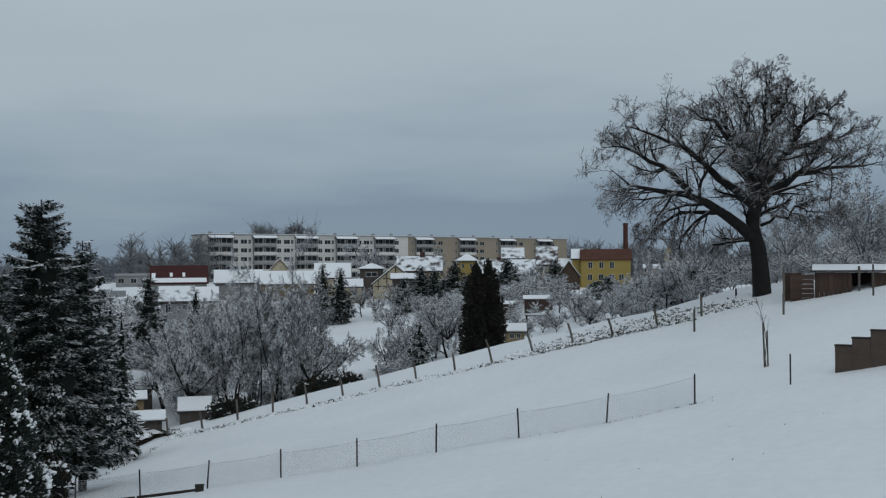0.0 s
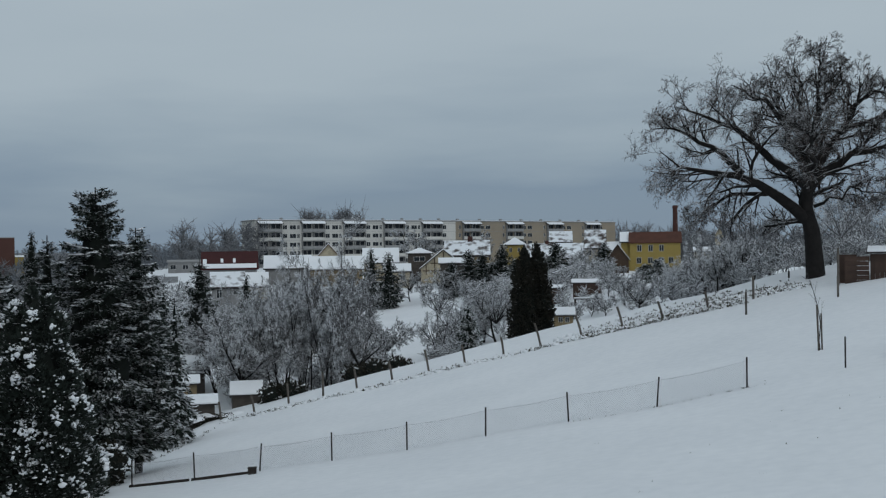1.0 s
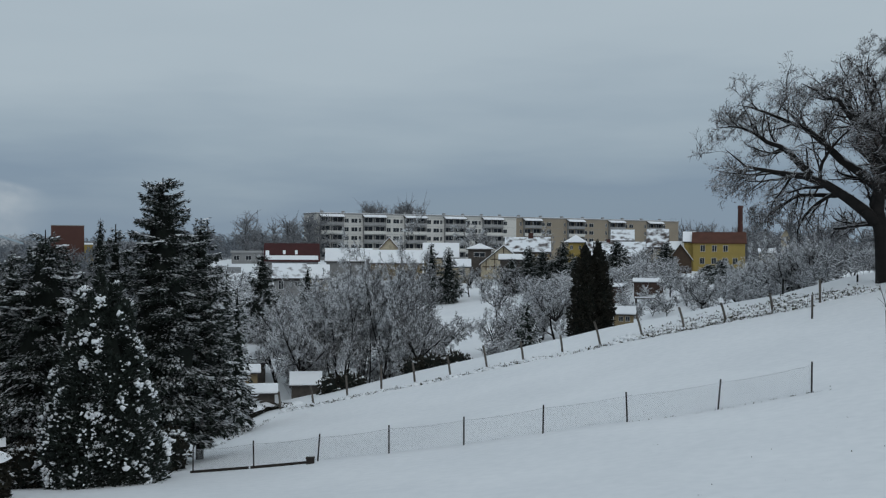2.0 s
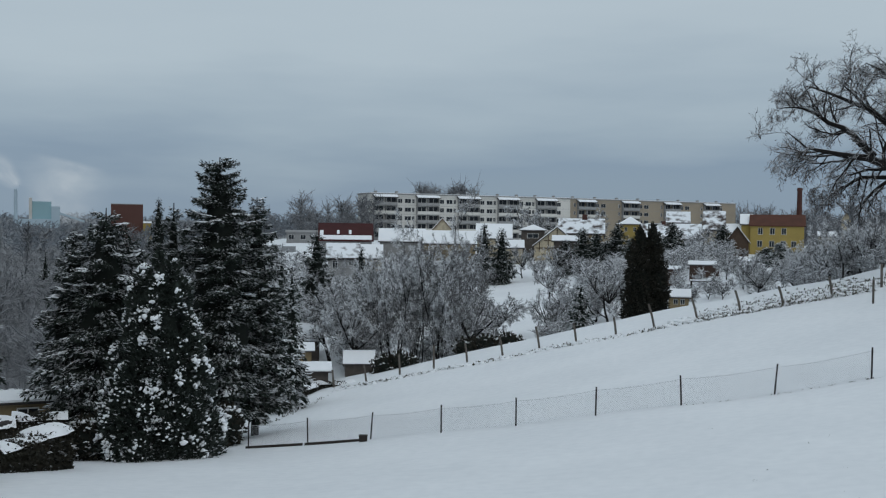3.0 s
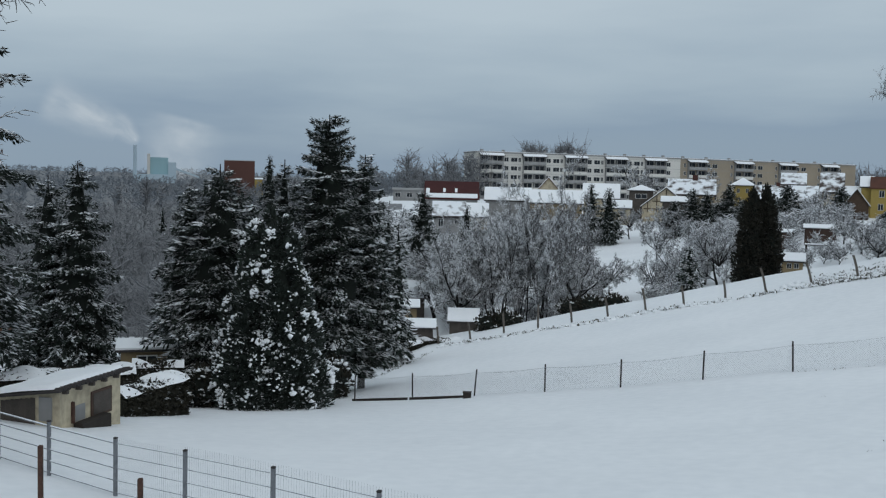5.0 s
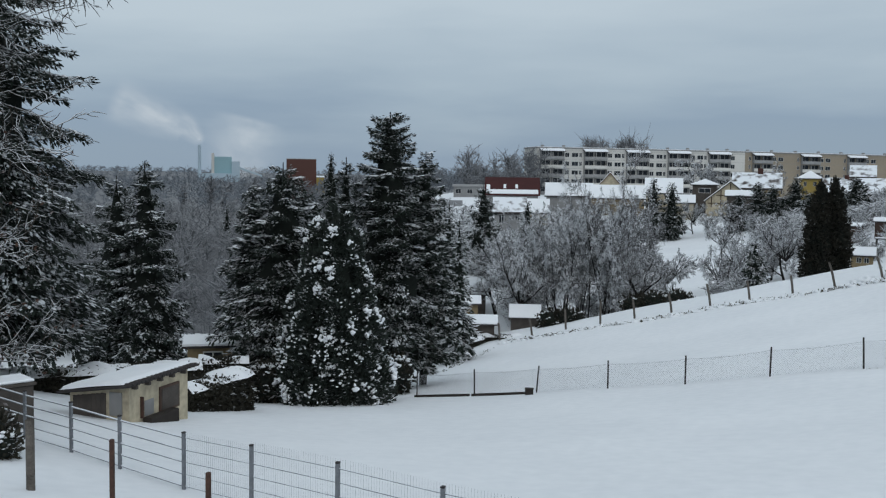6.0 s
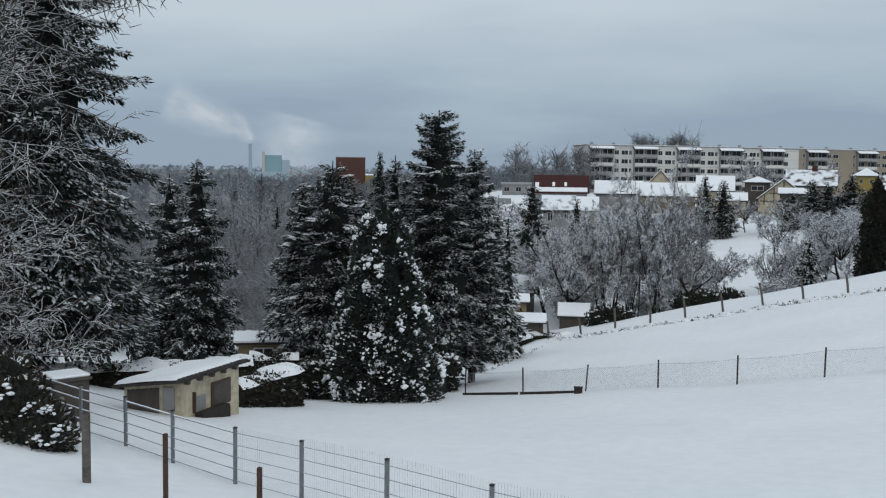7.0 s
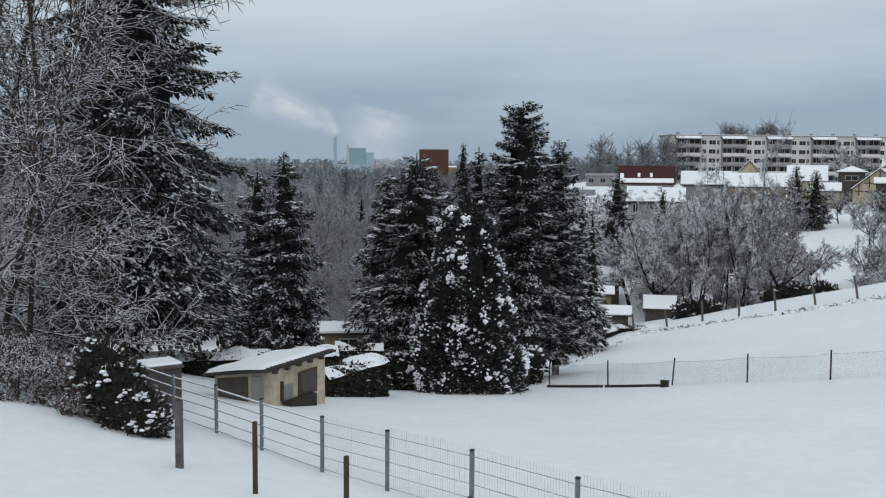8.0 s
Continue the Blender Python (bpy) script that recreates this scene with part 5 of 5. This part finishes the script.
def hedge(x0, y0, x1, y1, tall, deep, seed, label):
    length, turn = math.hypot(x1 - x0, y1 - y0), math.degrees(math.atan2(y1 - y0, x1 - x0))
    ob = thing("hedge", x0, y0, min(ground_at(x0, y0), ground_at(x1, y1)) - 0.1, turn, label, "hedge")
    rng = np.random.default_rng(seed)
    n = int(420 * length * (tall + deep * 0.5))
    face = rng.uniform(0, 1, n)
    p = np.stack([rng.uniform(0, length, n), np.where(face < 0.6, rng.normal(0, 0.05, n), rng.uniform(0, deep, n)), np.where(face < 0.6, rng.uniform(0, tall, n), tall + rng.normal(0, 0.06, n))], -1)
    out = unit(rng.normal(0, 1, p.shape) + np.array([0, -0.6, 0.2]))
    long = rng.uniform(0.06, 0.16, (n, 1))
    across = unit(np.cross(out, rng.normal(0, 1, p.shape))) * long * 0.4
    v = np.stack([p - out * long * 0.4, p + across, p + out * long, p - across], 1).reshape(-1, 3)
    part_np("foliage", v, np.arange(n * 4).reshape(-1, 4), HEDGE, ob, "dark brown-green hedge leaves")
    part("inner_foliage", box(0.05, length - 0.05, 0.06, deep - 0.05, 0, tall - 0.03), HEDGE, ob)
    m, k = int(length / 0.12), 9
    u, w = np.meshgrid(np.linspace(-0.05, length + 0.05, m), np.linspace(-1, 1, k), indexing="ij")
    lump = 0.1 * np.sin(u * 2.1 + seed) + 0.06 * np.sin(u * 5.3 + w * 2)
    cap = np.stack([u, deep / 2 + w * (deep / 2 + 0.1 + lump * 0.6), tall - 0.06 + (0.2 + lump) * np.sqrt(np.clip(1 - w * w, 0, 1))], -1).reshape(-1, 3)
    i, j = np.meshgrid(np.arange(m - 1), np.arange(k - 1), indexing="ij")
    part_np("snow_cap", cap, np.stack([i * k + j, (i + 1) * k + j, (i + 1) * k + j + 1, i * k + j + 1], -1).reshape(-1, 4), SNOW, ob, "thick rounded cap of snow", True)


hedge(-18.62, 28.61, -18.33, 32.28, 1.5, 1.1, 121, "clipped dark hedge under a thick cap of snow")
hedge(-22.6, 35.4, -20.9, 36.4, 1.85, 1.1, 122, "low hedge under a rounded cap of snow")
hedge(-27.4, 27.0, -20.6, 32.4, 1.5, 1.3, 123, "low hedge buried under snow")
hedge(-22.2, 70.8, -15.8, 71.4, 0.8, 0.9, 125, "low dark hedge under snow along the old posts")
hedge(-21.83, 62.39, -20.53, 71.19, 0.7, 0.8, 124, "low garden hedge with snow on it")

# ---- fences ----
def mesh_between(length, rise, tall, step, radius):
    """Diagonal chain-link strands in a bay along x that climbs by rise."""
    n = int((length + tall) / step)
    lines = []
    for k in range(n):
        a = k * step - tall
        for flip in (0, 1):
            p0, p1 = max(a, 0), min(a + tall, length)
            if p1 - p0 < 0.02:
                continue
            z0, z1 = p0 - a, p1 - a
            if flip:
                z0, z1 = tall - z0, tall - z1
            lines.append([[p0, 0.006 * flip, z0 + rise * p0 / length], [p1, 0.006 * flip, z1 + rise * p1 / length]])
    return tubes(np.array(lines), np.full((len(lines), 2), radius), 3)


mid_posts = [(-14.9, 40.48), (-12.16, 40.09), (-9.4, 39.71), (-6.4, 39.27), (-3.38, 38.85), (-0.31, 38.42), (2.84, 37.97), (6.07, 37.52), (9.28, 37.07)]
mid_fence = thing("chain_link_fence", mid_posts[0][0], mid_posts[0][1], 0, 0, "low chain-link fence with dark steel posts across the snowy meadow", "fence")
lean_rng = np.random.default_rng(131)
for k, (px_, py_) in enumerate(mid_posts):
    z = ground_at(px_, py_)
    lx_, ly_ = px_ - mid_posts[0][0], py_ - mid_posts[0][1]
    ln = lean_rng.normal(0, 0.02, 2)
    part_np("post", *rod([(lx_, ly_, z - 0.2), (lx_ + ln[0], ly_ + ln[1], z + 0.5), (lx_ + 2 * ln[0], ly_ + 2 * ln[1], z + 1.1), (lx_ + 2 * ln[0], ly_ + 2 * ln[1], z + 1.11)], 0.032, 8), DARK_STEEL, mid_fence, "dark steel tube post")
    if k + 1 < len(mid_posts):
        qx, qy = mid_posts[k + 1]
        z2 = ground_at(qx, qy)
        ln_, tn = math.hypot(qx - px_, qy - py_), math.degrees(math.atan2(qy - py_, qx - px_))
        bay = part_np("wire_mesh", *mesh_between(ln_, z2 - z, 0.92, 0.085, 0.0032), WIRE, mid_fence, "sagging wire netting")
        bay.matrix_local = pose(lx_, ly_, z + 0.04, 0, 0, tn)
        sag = [(i / 8 * ln_, 0, (z2 - z) * i / 8 + 0.94 - 0.07 * math.sin(math.pi * i / 8)) for i in range(9)]
        wire = part_np("top_wire", *rod(sag, 0.006, 4), WIRE, mid_fence)
        wire.matrix_local = pose(lx_, ly_, z + 0.04, 0, 0, tn)

row_posts = [(-19.41, 70.58, 1.28, -0.15), (-16.85, 70.03, 1.15, -0.23), (-14.29, 69.49, 1.41, -0.11), (-11.77, 68.95, 1.63, -0.03), (-9.32, 68.43, 1.31, -0.19), (-6.8, 67.9, 1.27, -0.26), (-4.27, 67.36, 1.41, -0.3), (-1.82, 66.84, 1.17, -0.22), (0.77, 66.29, 1.12, -0.18), (3.22, 65.77, 1.45, -0.44), (5.85, 65.21, 1.29, -0.43), (8.43, 64.66, 1.31, -0.39), (10.9, 64.14, 1.08, -0.35), (13.6, 63.56, 1.07, -0.2), (16.26, 63, 1.42, -0.02)]
for k, (px_, py_, tall_, lean_) in enumerate(row_posts):
    z = ground_at(px_, py_)
    ob = thing("wooden_post", px_, py_, z, 0, "leaning weathered wooden fence post in the snow", "post", "old fence posts along the meadow's edge")
    part_np("shaft", *rod([(0, 0, -0.3), (lean_ * 0.5, 0, tall_ * 0.5), (lean_, 0, tall_), (lean_, 0, tall_ + 0.01)], 0.075, 7), POST_WOOD, ob)

near_posts = [(-17.13, 17.91), (-15.36, 17.21), (-13.61, 16.53), (-11.96, 15.88), (-10.05, 15.13), (-8.3, 14.44), (-6.39, 13.69), (-4.44, 12.92), (-2.41, 12.12), (-0.58, 11.4)]
near = thing("panel_fence", near_posts[0][0], near_posts[0][1], 0, 0, "galvanised mesh panel fence with steel posts, snow on its rods", "fence")
for k, (px_, py_) in enumerate(near_posts):
    z = ground_at(px_, py_)
    lx_, ly_ = px_ - near_posts[0][0], py_ - near_posts[0][1]
    post = part("post", box(-0.03, 0.03, -0.03, 0.03, z - 0.3, z + 1.02, 0.006), ZINC, near, "galvanised square post")
    post.location = (lx_, ly_, 0)
    part("cap", box(-0.034, 0.034, -0.034, 0.034, z + 1.02, z + 1.05, 0.008), DARK_STEEL, post)
    if k + 1 < len(near_posts):
        qx, qy = near_posts[k + 1]
        z2 = ground_at(qx, qy)
        ln_, tn = math.hypot(qx - px_, qy - py_), math.degrees(math.atan2(qy - py_, qx - px_))
        rise = z2 - z
        n = int(ln_ / 0.055)
        if k >= 4:
            # the lower bays have full panels, hung a little above the post tops; the upper ones are rods alone
            lift = 0.0 if k == 4 else 0.06
            vert = np.array([[[ln_ * i / n, 0, 0.04 + rise * i / n], [ln_ * i / n, 0, 1.04 + lift + rise * i / n]] for i in range(n + 1)])
            panel = part_np("mesh_panel", *tubes(vert, np.full((n + 1, 2), 0.0015), 3), ZINC, near, "fine upright rods")
            panel.matrix_local = pose(lx_, ly_, z, 0, 0, tn)
        for hz in (0.06, 0.28, 0.5, 0.72, 0.94):
            r = part_np("rod", *rod([(0, 0.012, hz), (ln_ / 2, 0.012, hz + rise / 2), (ln_, 0.012, hz + rise)], 0.011 if k >= 4 else 0.021, 6), WIRE, near, "horizontal rod with a line of snow")
            r.matrix_local = pose(lx_, ly_, z, 0, 0, tn)


def lone_post(name, x, y, tall, radius, mat, label, lean=(0, 0), square=False):
    z = ground_at(x, y)
    ob = thing(name, x, y, z, 20, label, "post")
    if square:
        part("shaft", box(-radius, radius, -radius, radius, -0.3, tall, 0.012), mat, ob)
    else:
        part_np("shaft", *rod([(0, 0, -0.3), (lean[0] * 0.5, lean[1] * 0.5, tall * 0.5), (lean[0], lean[1], tall), (lean[0], lean[1], tall + 0.02)], radius, 8), mat, ob)
    return ob


lone_post("wooden_post", -11.52, 12.98, 1.14, 0.075, POST_WOOD, "thick weathered wooden gate post")
lone_post("rusty_post", -9.52, 12.42, 1.15, 0.035, RUST, "rusty square steel post", square=True)
lone_post("rusty_post", -7.35, 11.6, 1.06, 0.035, RUST, "rusty steel post with a bracket", square=True)
lone_post("rusty_post", -5.38, 11.41, 0.86, 0.035, RUST, "rusty steel post beside the fence", square=True)
lone_post("steel_pole", 12.79, 36.95, 1.12, 0.03, DARK_STEEL, "thin dark steel pole")
lone_post("pale_post", 14.42, 57.52, 1.3, 0.06, POST_WOOD, "short pale post in the snow")
lone_post("pale_post", 19.06, 56.05, 1.17, 0.06, POST_WOOD, "short pale post in the snow")
lone_post("wooden_stake", 23.7, 55.12, 1.68, 0.05, POST_WOOD, "wooden stake on the slope")
lone_post("dark_post", 15.95, 71.44, 0.97, 0.06, BARK, "dark post behind the bank")
lone_post("dark_post", 20.17, 68.91, 0.47, 0.06, BARK, "dark post behind the bank")

# ---- the cream garden shed ----
def shed():
    x, y = -16.91, 22.95
    top = 1.09
    z = ground_at(x, y) - 0.5
    ob = thing("garden_shed", x, y, z, 36.66 + 54, "cream rendered shed with a corrugated roof under snow", "shed")
    L, W, h, fall = 2.9, 1.8, top - z, 0.26
    # the front wall runs along x, the boarded end wall along y; the roof falls towards the back
    part("front_wall", box(0, L, 0, 0.15, -0.9, h), CREAM, ob, "cream render, stained and flaking")
    part("end_wall", prism([(0.154, -0.9), (W, -0.9), (W, h - fall), (0.154, h)], 0, 0.12, "x"), CREAM, ob)
    part("end_wall", prism([(0.15, -0.9), (W, -0.9), (W, h - fall), (0.15, h)], L - 0.12, L, "x"), CREAM, ob)
    part("back_wall", box(0, L, W, W + 0.15, -0.9, h - fall), CREAM, ob)
    for k in range(7):
        part("board", box(-0.03, -0.004, 0.75 + k * 0.155, 0.9 + k * 0.155, -0.9, h - 0.12 - fall * (0.9 + k * 0.155) / W), GREY_BOARD, ob)
    part("small_window", box(-0.04, -0.004, 0.22, 0.62, h - 0.85, h - 0.2), GREY_PANEL, ob, "pale boarded-up window")
    u, w = np.meshgrid(np.linspace(-0.3, L + 0.3, 150), np.linspace(-0.22, W + 0.35, 10), indexing="ij")
    sheet = np.stack([u, w, h - fall * w / W + 0.07 + 0.05 * np.sin(u * 2 * np.pi / 0.2)], -1)
    i, j = np.meshgrid(np.arange(149), np.arange(9), indexing="ij")
    q = np.stack([i * 10 + j, (i + 1) * 10 + j, (i + 1) * 10 + j + 1, i * 10 + j + 1], -1).reshape(-1, 4)
    roof = part_np("roof", sheet.reshape(-1, 3), q, DARK_ROOF, ob, "dark corrugated roof sheet", True)
    roof.modifiers.new("thickness", "SOLIDIFY").thickness = 0.03
    u, w = np.meshgrid(np.linspace(-0.27, L + 0.27, 34), np.linspace(0.0, W + 0.32, 24), indexing="ij")
    edge = np.minimum(np.minimum(u + 0.27, L + 0.27 - u), np.minimum(w, W + 0.32 - w))
    zt_ = h - fall * w / W + 0.1 + 0.1 * np.clip(edge / 0.12, 0, 1) ** 0.5 + 0.012 * np.sin(u * 5 + w * 3)
    i, j = np.meshgrid(np.arange(33), np.arange(23), indexing="ij")
    q = np.stack([i * 24 + j, (i + 1) * 24 + j, (i + 1) * 24 + j + 1, i * 24 + j + 1], -1).reshape(-1, 4)
    part_np("roof_snow", np.stack([u, w, zt_], -1).reshape(-1, 3), q, SNOW, ob, "even layer of snow on the roof", True)
    fr = part("window", box(1.4, 2.4, -0.05, 0.0, h - 1.05, h - 0.3, 0.01), BROWN_BOARD, ob, "brown window frame with a closed shutter")
    part("shutter", box(1.48, 2.32, -0.065, -0.05, h - 0.98, h - 0.37), GREY_BOARD, fr, "grey-brown shutter board")
    part("hook", box(0.5, 0.56, -0.09, 0.0, h - 1.0, h - 0.4), RUST, ob, "rusty iron bar on the wall")
    part("pale_patch", box(0.7, 1.15, -0.008, 0.0, h - 1.0, h - 0.55), GREY_PANEL, ob, "pale patched render")
    part("plinth", box(0.6, L - 0.9, -0.3, -0.004, -0.9, 0.5, 0.02), DARK_TIMBER, ob)
    for k in range(5):
        part("rafter_end", box(0.1 + k * 0.6, 0.2 + k * 0.6, -0.16, -0.004, h - 0.1, h), GREY_BOARD, ob)


shed()
bin_x, bin_y = -16.56, 18.27
store = thing("grey_bin", bin_x, bin_y, ground_at(bin_x, bin_y), 41.57 + 20, "weathered grey box store with snow on its lid", "storage box")
part("body", box(-0.42, 0.42, 0, 0.8, 0, 0.95, 0.02), GREY_BOARD, store)
part("lid", box(-0.47, 0.47, -0.05, 0.85, 0.95, 1.02, 0.01), GREY_BOARD, store)
part("snow_cover", box(-0.44, 0.44, -0.02, 0.82, 1.024, 1.1, 0.03), SNOW, store)

# timber edging and box below the chain-link fence
ex0, ey0 = -14.98, 40.41
ex1, ey1 = -9.54, 39.24
for a, b in ((0.0, 0.49), (0.51, 1.0)):
    xa, ya, xb, yb = ex0 + (ex1 - ex0) * a, ey0 + (ey1 - ey0) * a, ex0 + (ex1 - ex0) * b, ey0 + (ey1 - ey0) * b
    za, zb = ground_at(xa, ya), ground_at(xb, yb)
    lb = math.hypot(xb - xa, yb - ya)
    bd = thing("edging_board", xa, ya, za, math.degrees(math.atan2(yb - ya, xb - xa)), "dark timber edging board in the snow", "board", "edging boards")
    part("plank", prism([(0, -0.1), (lb, zb - za - 0.1), (lb, zb - za + 0.1), (0, 0.1)], -0.03, 0.03), DARK_TIMBER, bd)
bxx, bxy = -9.51, 38.94
bo = thing("wooden_box", bxx, bxy, ground_at(bxx, bxy), 10, "small dark wooden box by the fence", "box")
part("body", box(-0.16, 0.16, -0.12, 0.12, -0.05, 0.24, 0.01), DARK_TIMBER, bo)
part("lid", box(-0.18, 0.18, -0.14, 0.14, 0.24, 0.27, 0.008), DARK_TIMBER, bo)

# stepped wall and wooden stall on the hill
def stepped_wall():
    x, y = 14.56, 37.26
    z = ground_at(x, y)
    ob = thing("stepped_wall", x, y, z, -21.56 - 12, "brown wall that climbs the slope in steps", "wall")
    at, top = 0.0, 1.02
    for k in range(5):
        wide = (0.6, 0.64, 0.9, 1.2, 1.6)[k]
        part("wall_block", box(at, at + wide, 0, 0.24, -0.5, top, 0.01), BROWN_RENDER, ob)
        part("coping", box(at - 0.02, at + wide, -0.03, 0.27, top, top + 0.05, 0.01), DARK_TIMBER, ob)
        at, top = at + wide + 0.004, top + (0.3, 0.3, 0.22, 0.2, 0.2)[k]


stepped_wall()


def stall():
    x, y = 20.64, 60.58
    z = ground_at(x, y) - 0.3
    ob = thing("wooden_stall", x, y, z, -21.33, "long brown boarded shelter with a snowy roof", "shed")
    part("open_side", box(0, 1.0, 0.6, 0.7, 0, 2.1), BROWN_BOARD, ob, "boarded fence wing")
    for k in range(26):
        w = 0.26
        b = part("board", box(0, w - 0.012, -0.03, 0.0, 0, 2.12), BROWN_BOARD, ob)
        b.location = (1.75 + k * w, -0.01 * (k % 2), 0)
        if 8 <= k <= 11:
            bpy.data.objects.remove(b)
    for k in range(7):
        part("side_plank", box(0.35, 1.7, 0.0, 0.03, 0.28 * k + 0.05, 0.28 * k + 0.31), BROWN_BOARD, ob)
    part("back_wall", box(1.75, 8.5, 2.4, 2.45, 0, 2.1), BROWN_BOARD, ob)
    part("end_wall", box(8.45, 8.5, 0, 2.4, 0, 2.1), BROWN_BOARD, ob)
    part("roof", prism([(-0.3, 2.18), (2.7, 2.35), (2.7, 2.43), (-0.3, 2.26)], 1.5, 8.8, "x"), DARK_ROOF, ob)
    part("roof_snow", prism([(-0.22, 2.27), (2.6, 2.44), (2.6, 2.62), (1.2, 2.55), (-0.16, 2.38)], 1.6, 8.7, "x"), SNOW, ob, "snow on the flat roof")
    for k in (0.0, 4.2, 6.4):
        part_np("pole", *rod([(k, -0.3, -0.3), (k, -0.3, 1.2), (k, -0.3, 2.5), (k, -0.3, 2.51)], 0.07, 7), POST_WOOD, ob)


stall()

# the staked sapling
sx_, sy_ = 13.5, 41.88
sap = thing("sapling", sx_, sy_, ground_at(sx_, sy_), 0, "young bare sapling tied to two wooden stakes", "tree")
part_np("stake", *rod([(-0.07, 0, -0.2), (-0.1, 0, 0.9), (-0.13, 0, 1.85), (-0.13, 0, 1.86)], 0.04, 6), POST_WOOD, sap)
part_np("stake", *rod([(0.07, 0, -0.2), (0.05, 0, 0.7), (0.04, 0, 1.5), (0.04, 0, 1.51)], 0.035, 6), POST_WOOD, sap)
limbs_, twigs_, _ = bare_tree_meshes(140, [((0, 0.05, 0), (0.02, 0, 1), 2.9, 0.022)], [(10, 0.45, 30, 0.25, 0.5, 4, 0.12, 0.05, 3), (3, 0.3, 35, 0.4, 0.6, 3, 0.12, 0.0, 3)])
part_np("trunk", *limbs_, BARK, sap)
part_np("crown", *twigs_, TWIG, sap)

# grass tufts and clods showing through the snow along the meadow's edge
def tufts(name, x0, y0, x1, y1, spread, count, seed, size, label):
    rng = np.random.default_rng(seed)
    t = rng.uniform(0, 1, count)
    x, y = x0 + (x1 - x0) * t + rng.normal(0, 0.15, count), y0 + (y1 - y0) * t + np.abs(rng.normal(0, spread, count))
    z = height(x, y)
    n = 5
    p = np.repeat(np.stack([x, y, z - 0.02], -1), n, 0) + rng.normal(0, 1, (count * n, 3)) * np.array([0.12, 0.12, 0.0]) * size
    out = unit(rng.normal(0, 1, p.shape) * np.array([1, 1, 0.3]) + np.array([0, 0, 0.7])) * (rng.uniform(0.05, 0.2, (len(p), 1)) * size)
    side = unit(np.cross(out, np.array([0, 0, 1.0]))) * 0.05 * size
    v = np.stack([p - side, p + side, p + out + side * 0.4, p + out - side * 0.4], 1).reshape(-1, 3)
    ob = part_np(name, v, np.arange(len(v)).reshape(-1, 4), GRASS, None, label)
    tagged(ob, category="grass", kind="stuff")


tufts("grass_tufts", -18.75, 68.48, 15.93, 61.98, 0.5, 900, 151, 0.9, "withered grass poking through the snow along the posts")
tufts("grass_tufts", 5.93, 63.72, 19.75, 62.98, 1.9, 1700, 152, 1.0, "clods and withered grass on the bank by the oak")
tufts("grass_tufts", -19.21, 46.28, -18.87, 65.42, 0.5, 200, 153, 0.7, "withered grass at the meadow's corner")
# small tufts that draw the thin dark line at the fence's foot
tufts("grass_tufts", mid_posts[6][0], mid_posts[6][1] - 0.1, mid_posts[8][0] + 0.6, mid_posts[8][1] - 0.15, 0.04, 70, 154, 0.4, "dark tufts along the foot of the chain-link fence")
tufts("grass_tufts", 2, 16, 12, 30, 4.0, 26, 155, 0.35, "single dead stalks sticking out of the snow")


# garden furniture in the valley
def garden_table(x, y, turn):
    ob = thing("garden_table", x, y, ground_at(x, y), turn, "dark wooden garden table under snow", "table")
    part("tabletop", box(-1.6, 1.6, -0.4, 0.4, 0.72, 0.78), DARK_TIMBER, ob)
    part("snow_cover", box(-1.57, 1.57, -0.38, 0.38, 0.784, 0.9, 0.03), SNOW, ob)
    for k in (-1.4, 1.4):
        part("leg", box(k - 0.1, k + 0.1, -0.35, 0.35, 0, 0.72), DARK_TIMBER, ob)


garden_table(14.02, 92.95, -8.58)
garden_table(10.34, 107.5, -5.5)


def snow_clods(x0, y0, x1, y1, spread, count, seed):
    """Lumps of trodden snow along the bank."""
    rng = np.random.default_rng(seed)
    ico = bmesh.new()
    bmesh.ops.create_icosphere(ico, subdivisions=1, radius=1)
    cv = np.array([tuple(v.co) for v in ico.verts])
    cf = np.array([[v.index for v in f.verts] for f in ico.faces])
    ico.free()
    t = rng.uniform(0, 1, count)
    x, y = x0 + (x1 - x0) * t, y0 + (y1 - y0) * t + rng.uniform(-0.2, spread, count)
    size = rng.uniform(0.07, 0.22, (count, 1, 1))
    v = cv[None] * size * np.array([1.3, 1.0, 0.6]) * rng.uniform(0.75, 1.25, (count, len(cv), 1)) + np.stack([x, y, height(x, y)], -1)[:, None]
    f = cf[None] + (np.arange(count) * len(cv))[:, None, None]
    ob = part_np("snow_clods", v.reshape(-1, 3), f.reshape(-1, 3), SNOW, None, "trodden lumps of snow on the bank", True)
    tagged(ob, category="snow", kind="stuff")


snow_clods(4.17, 64.36, 19.75, 62.98, 2.6, 700, 161)
snow_clods(-18.75, 68.48, 4.17, 64.36, 0.8, 260, 162)
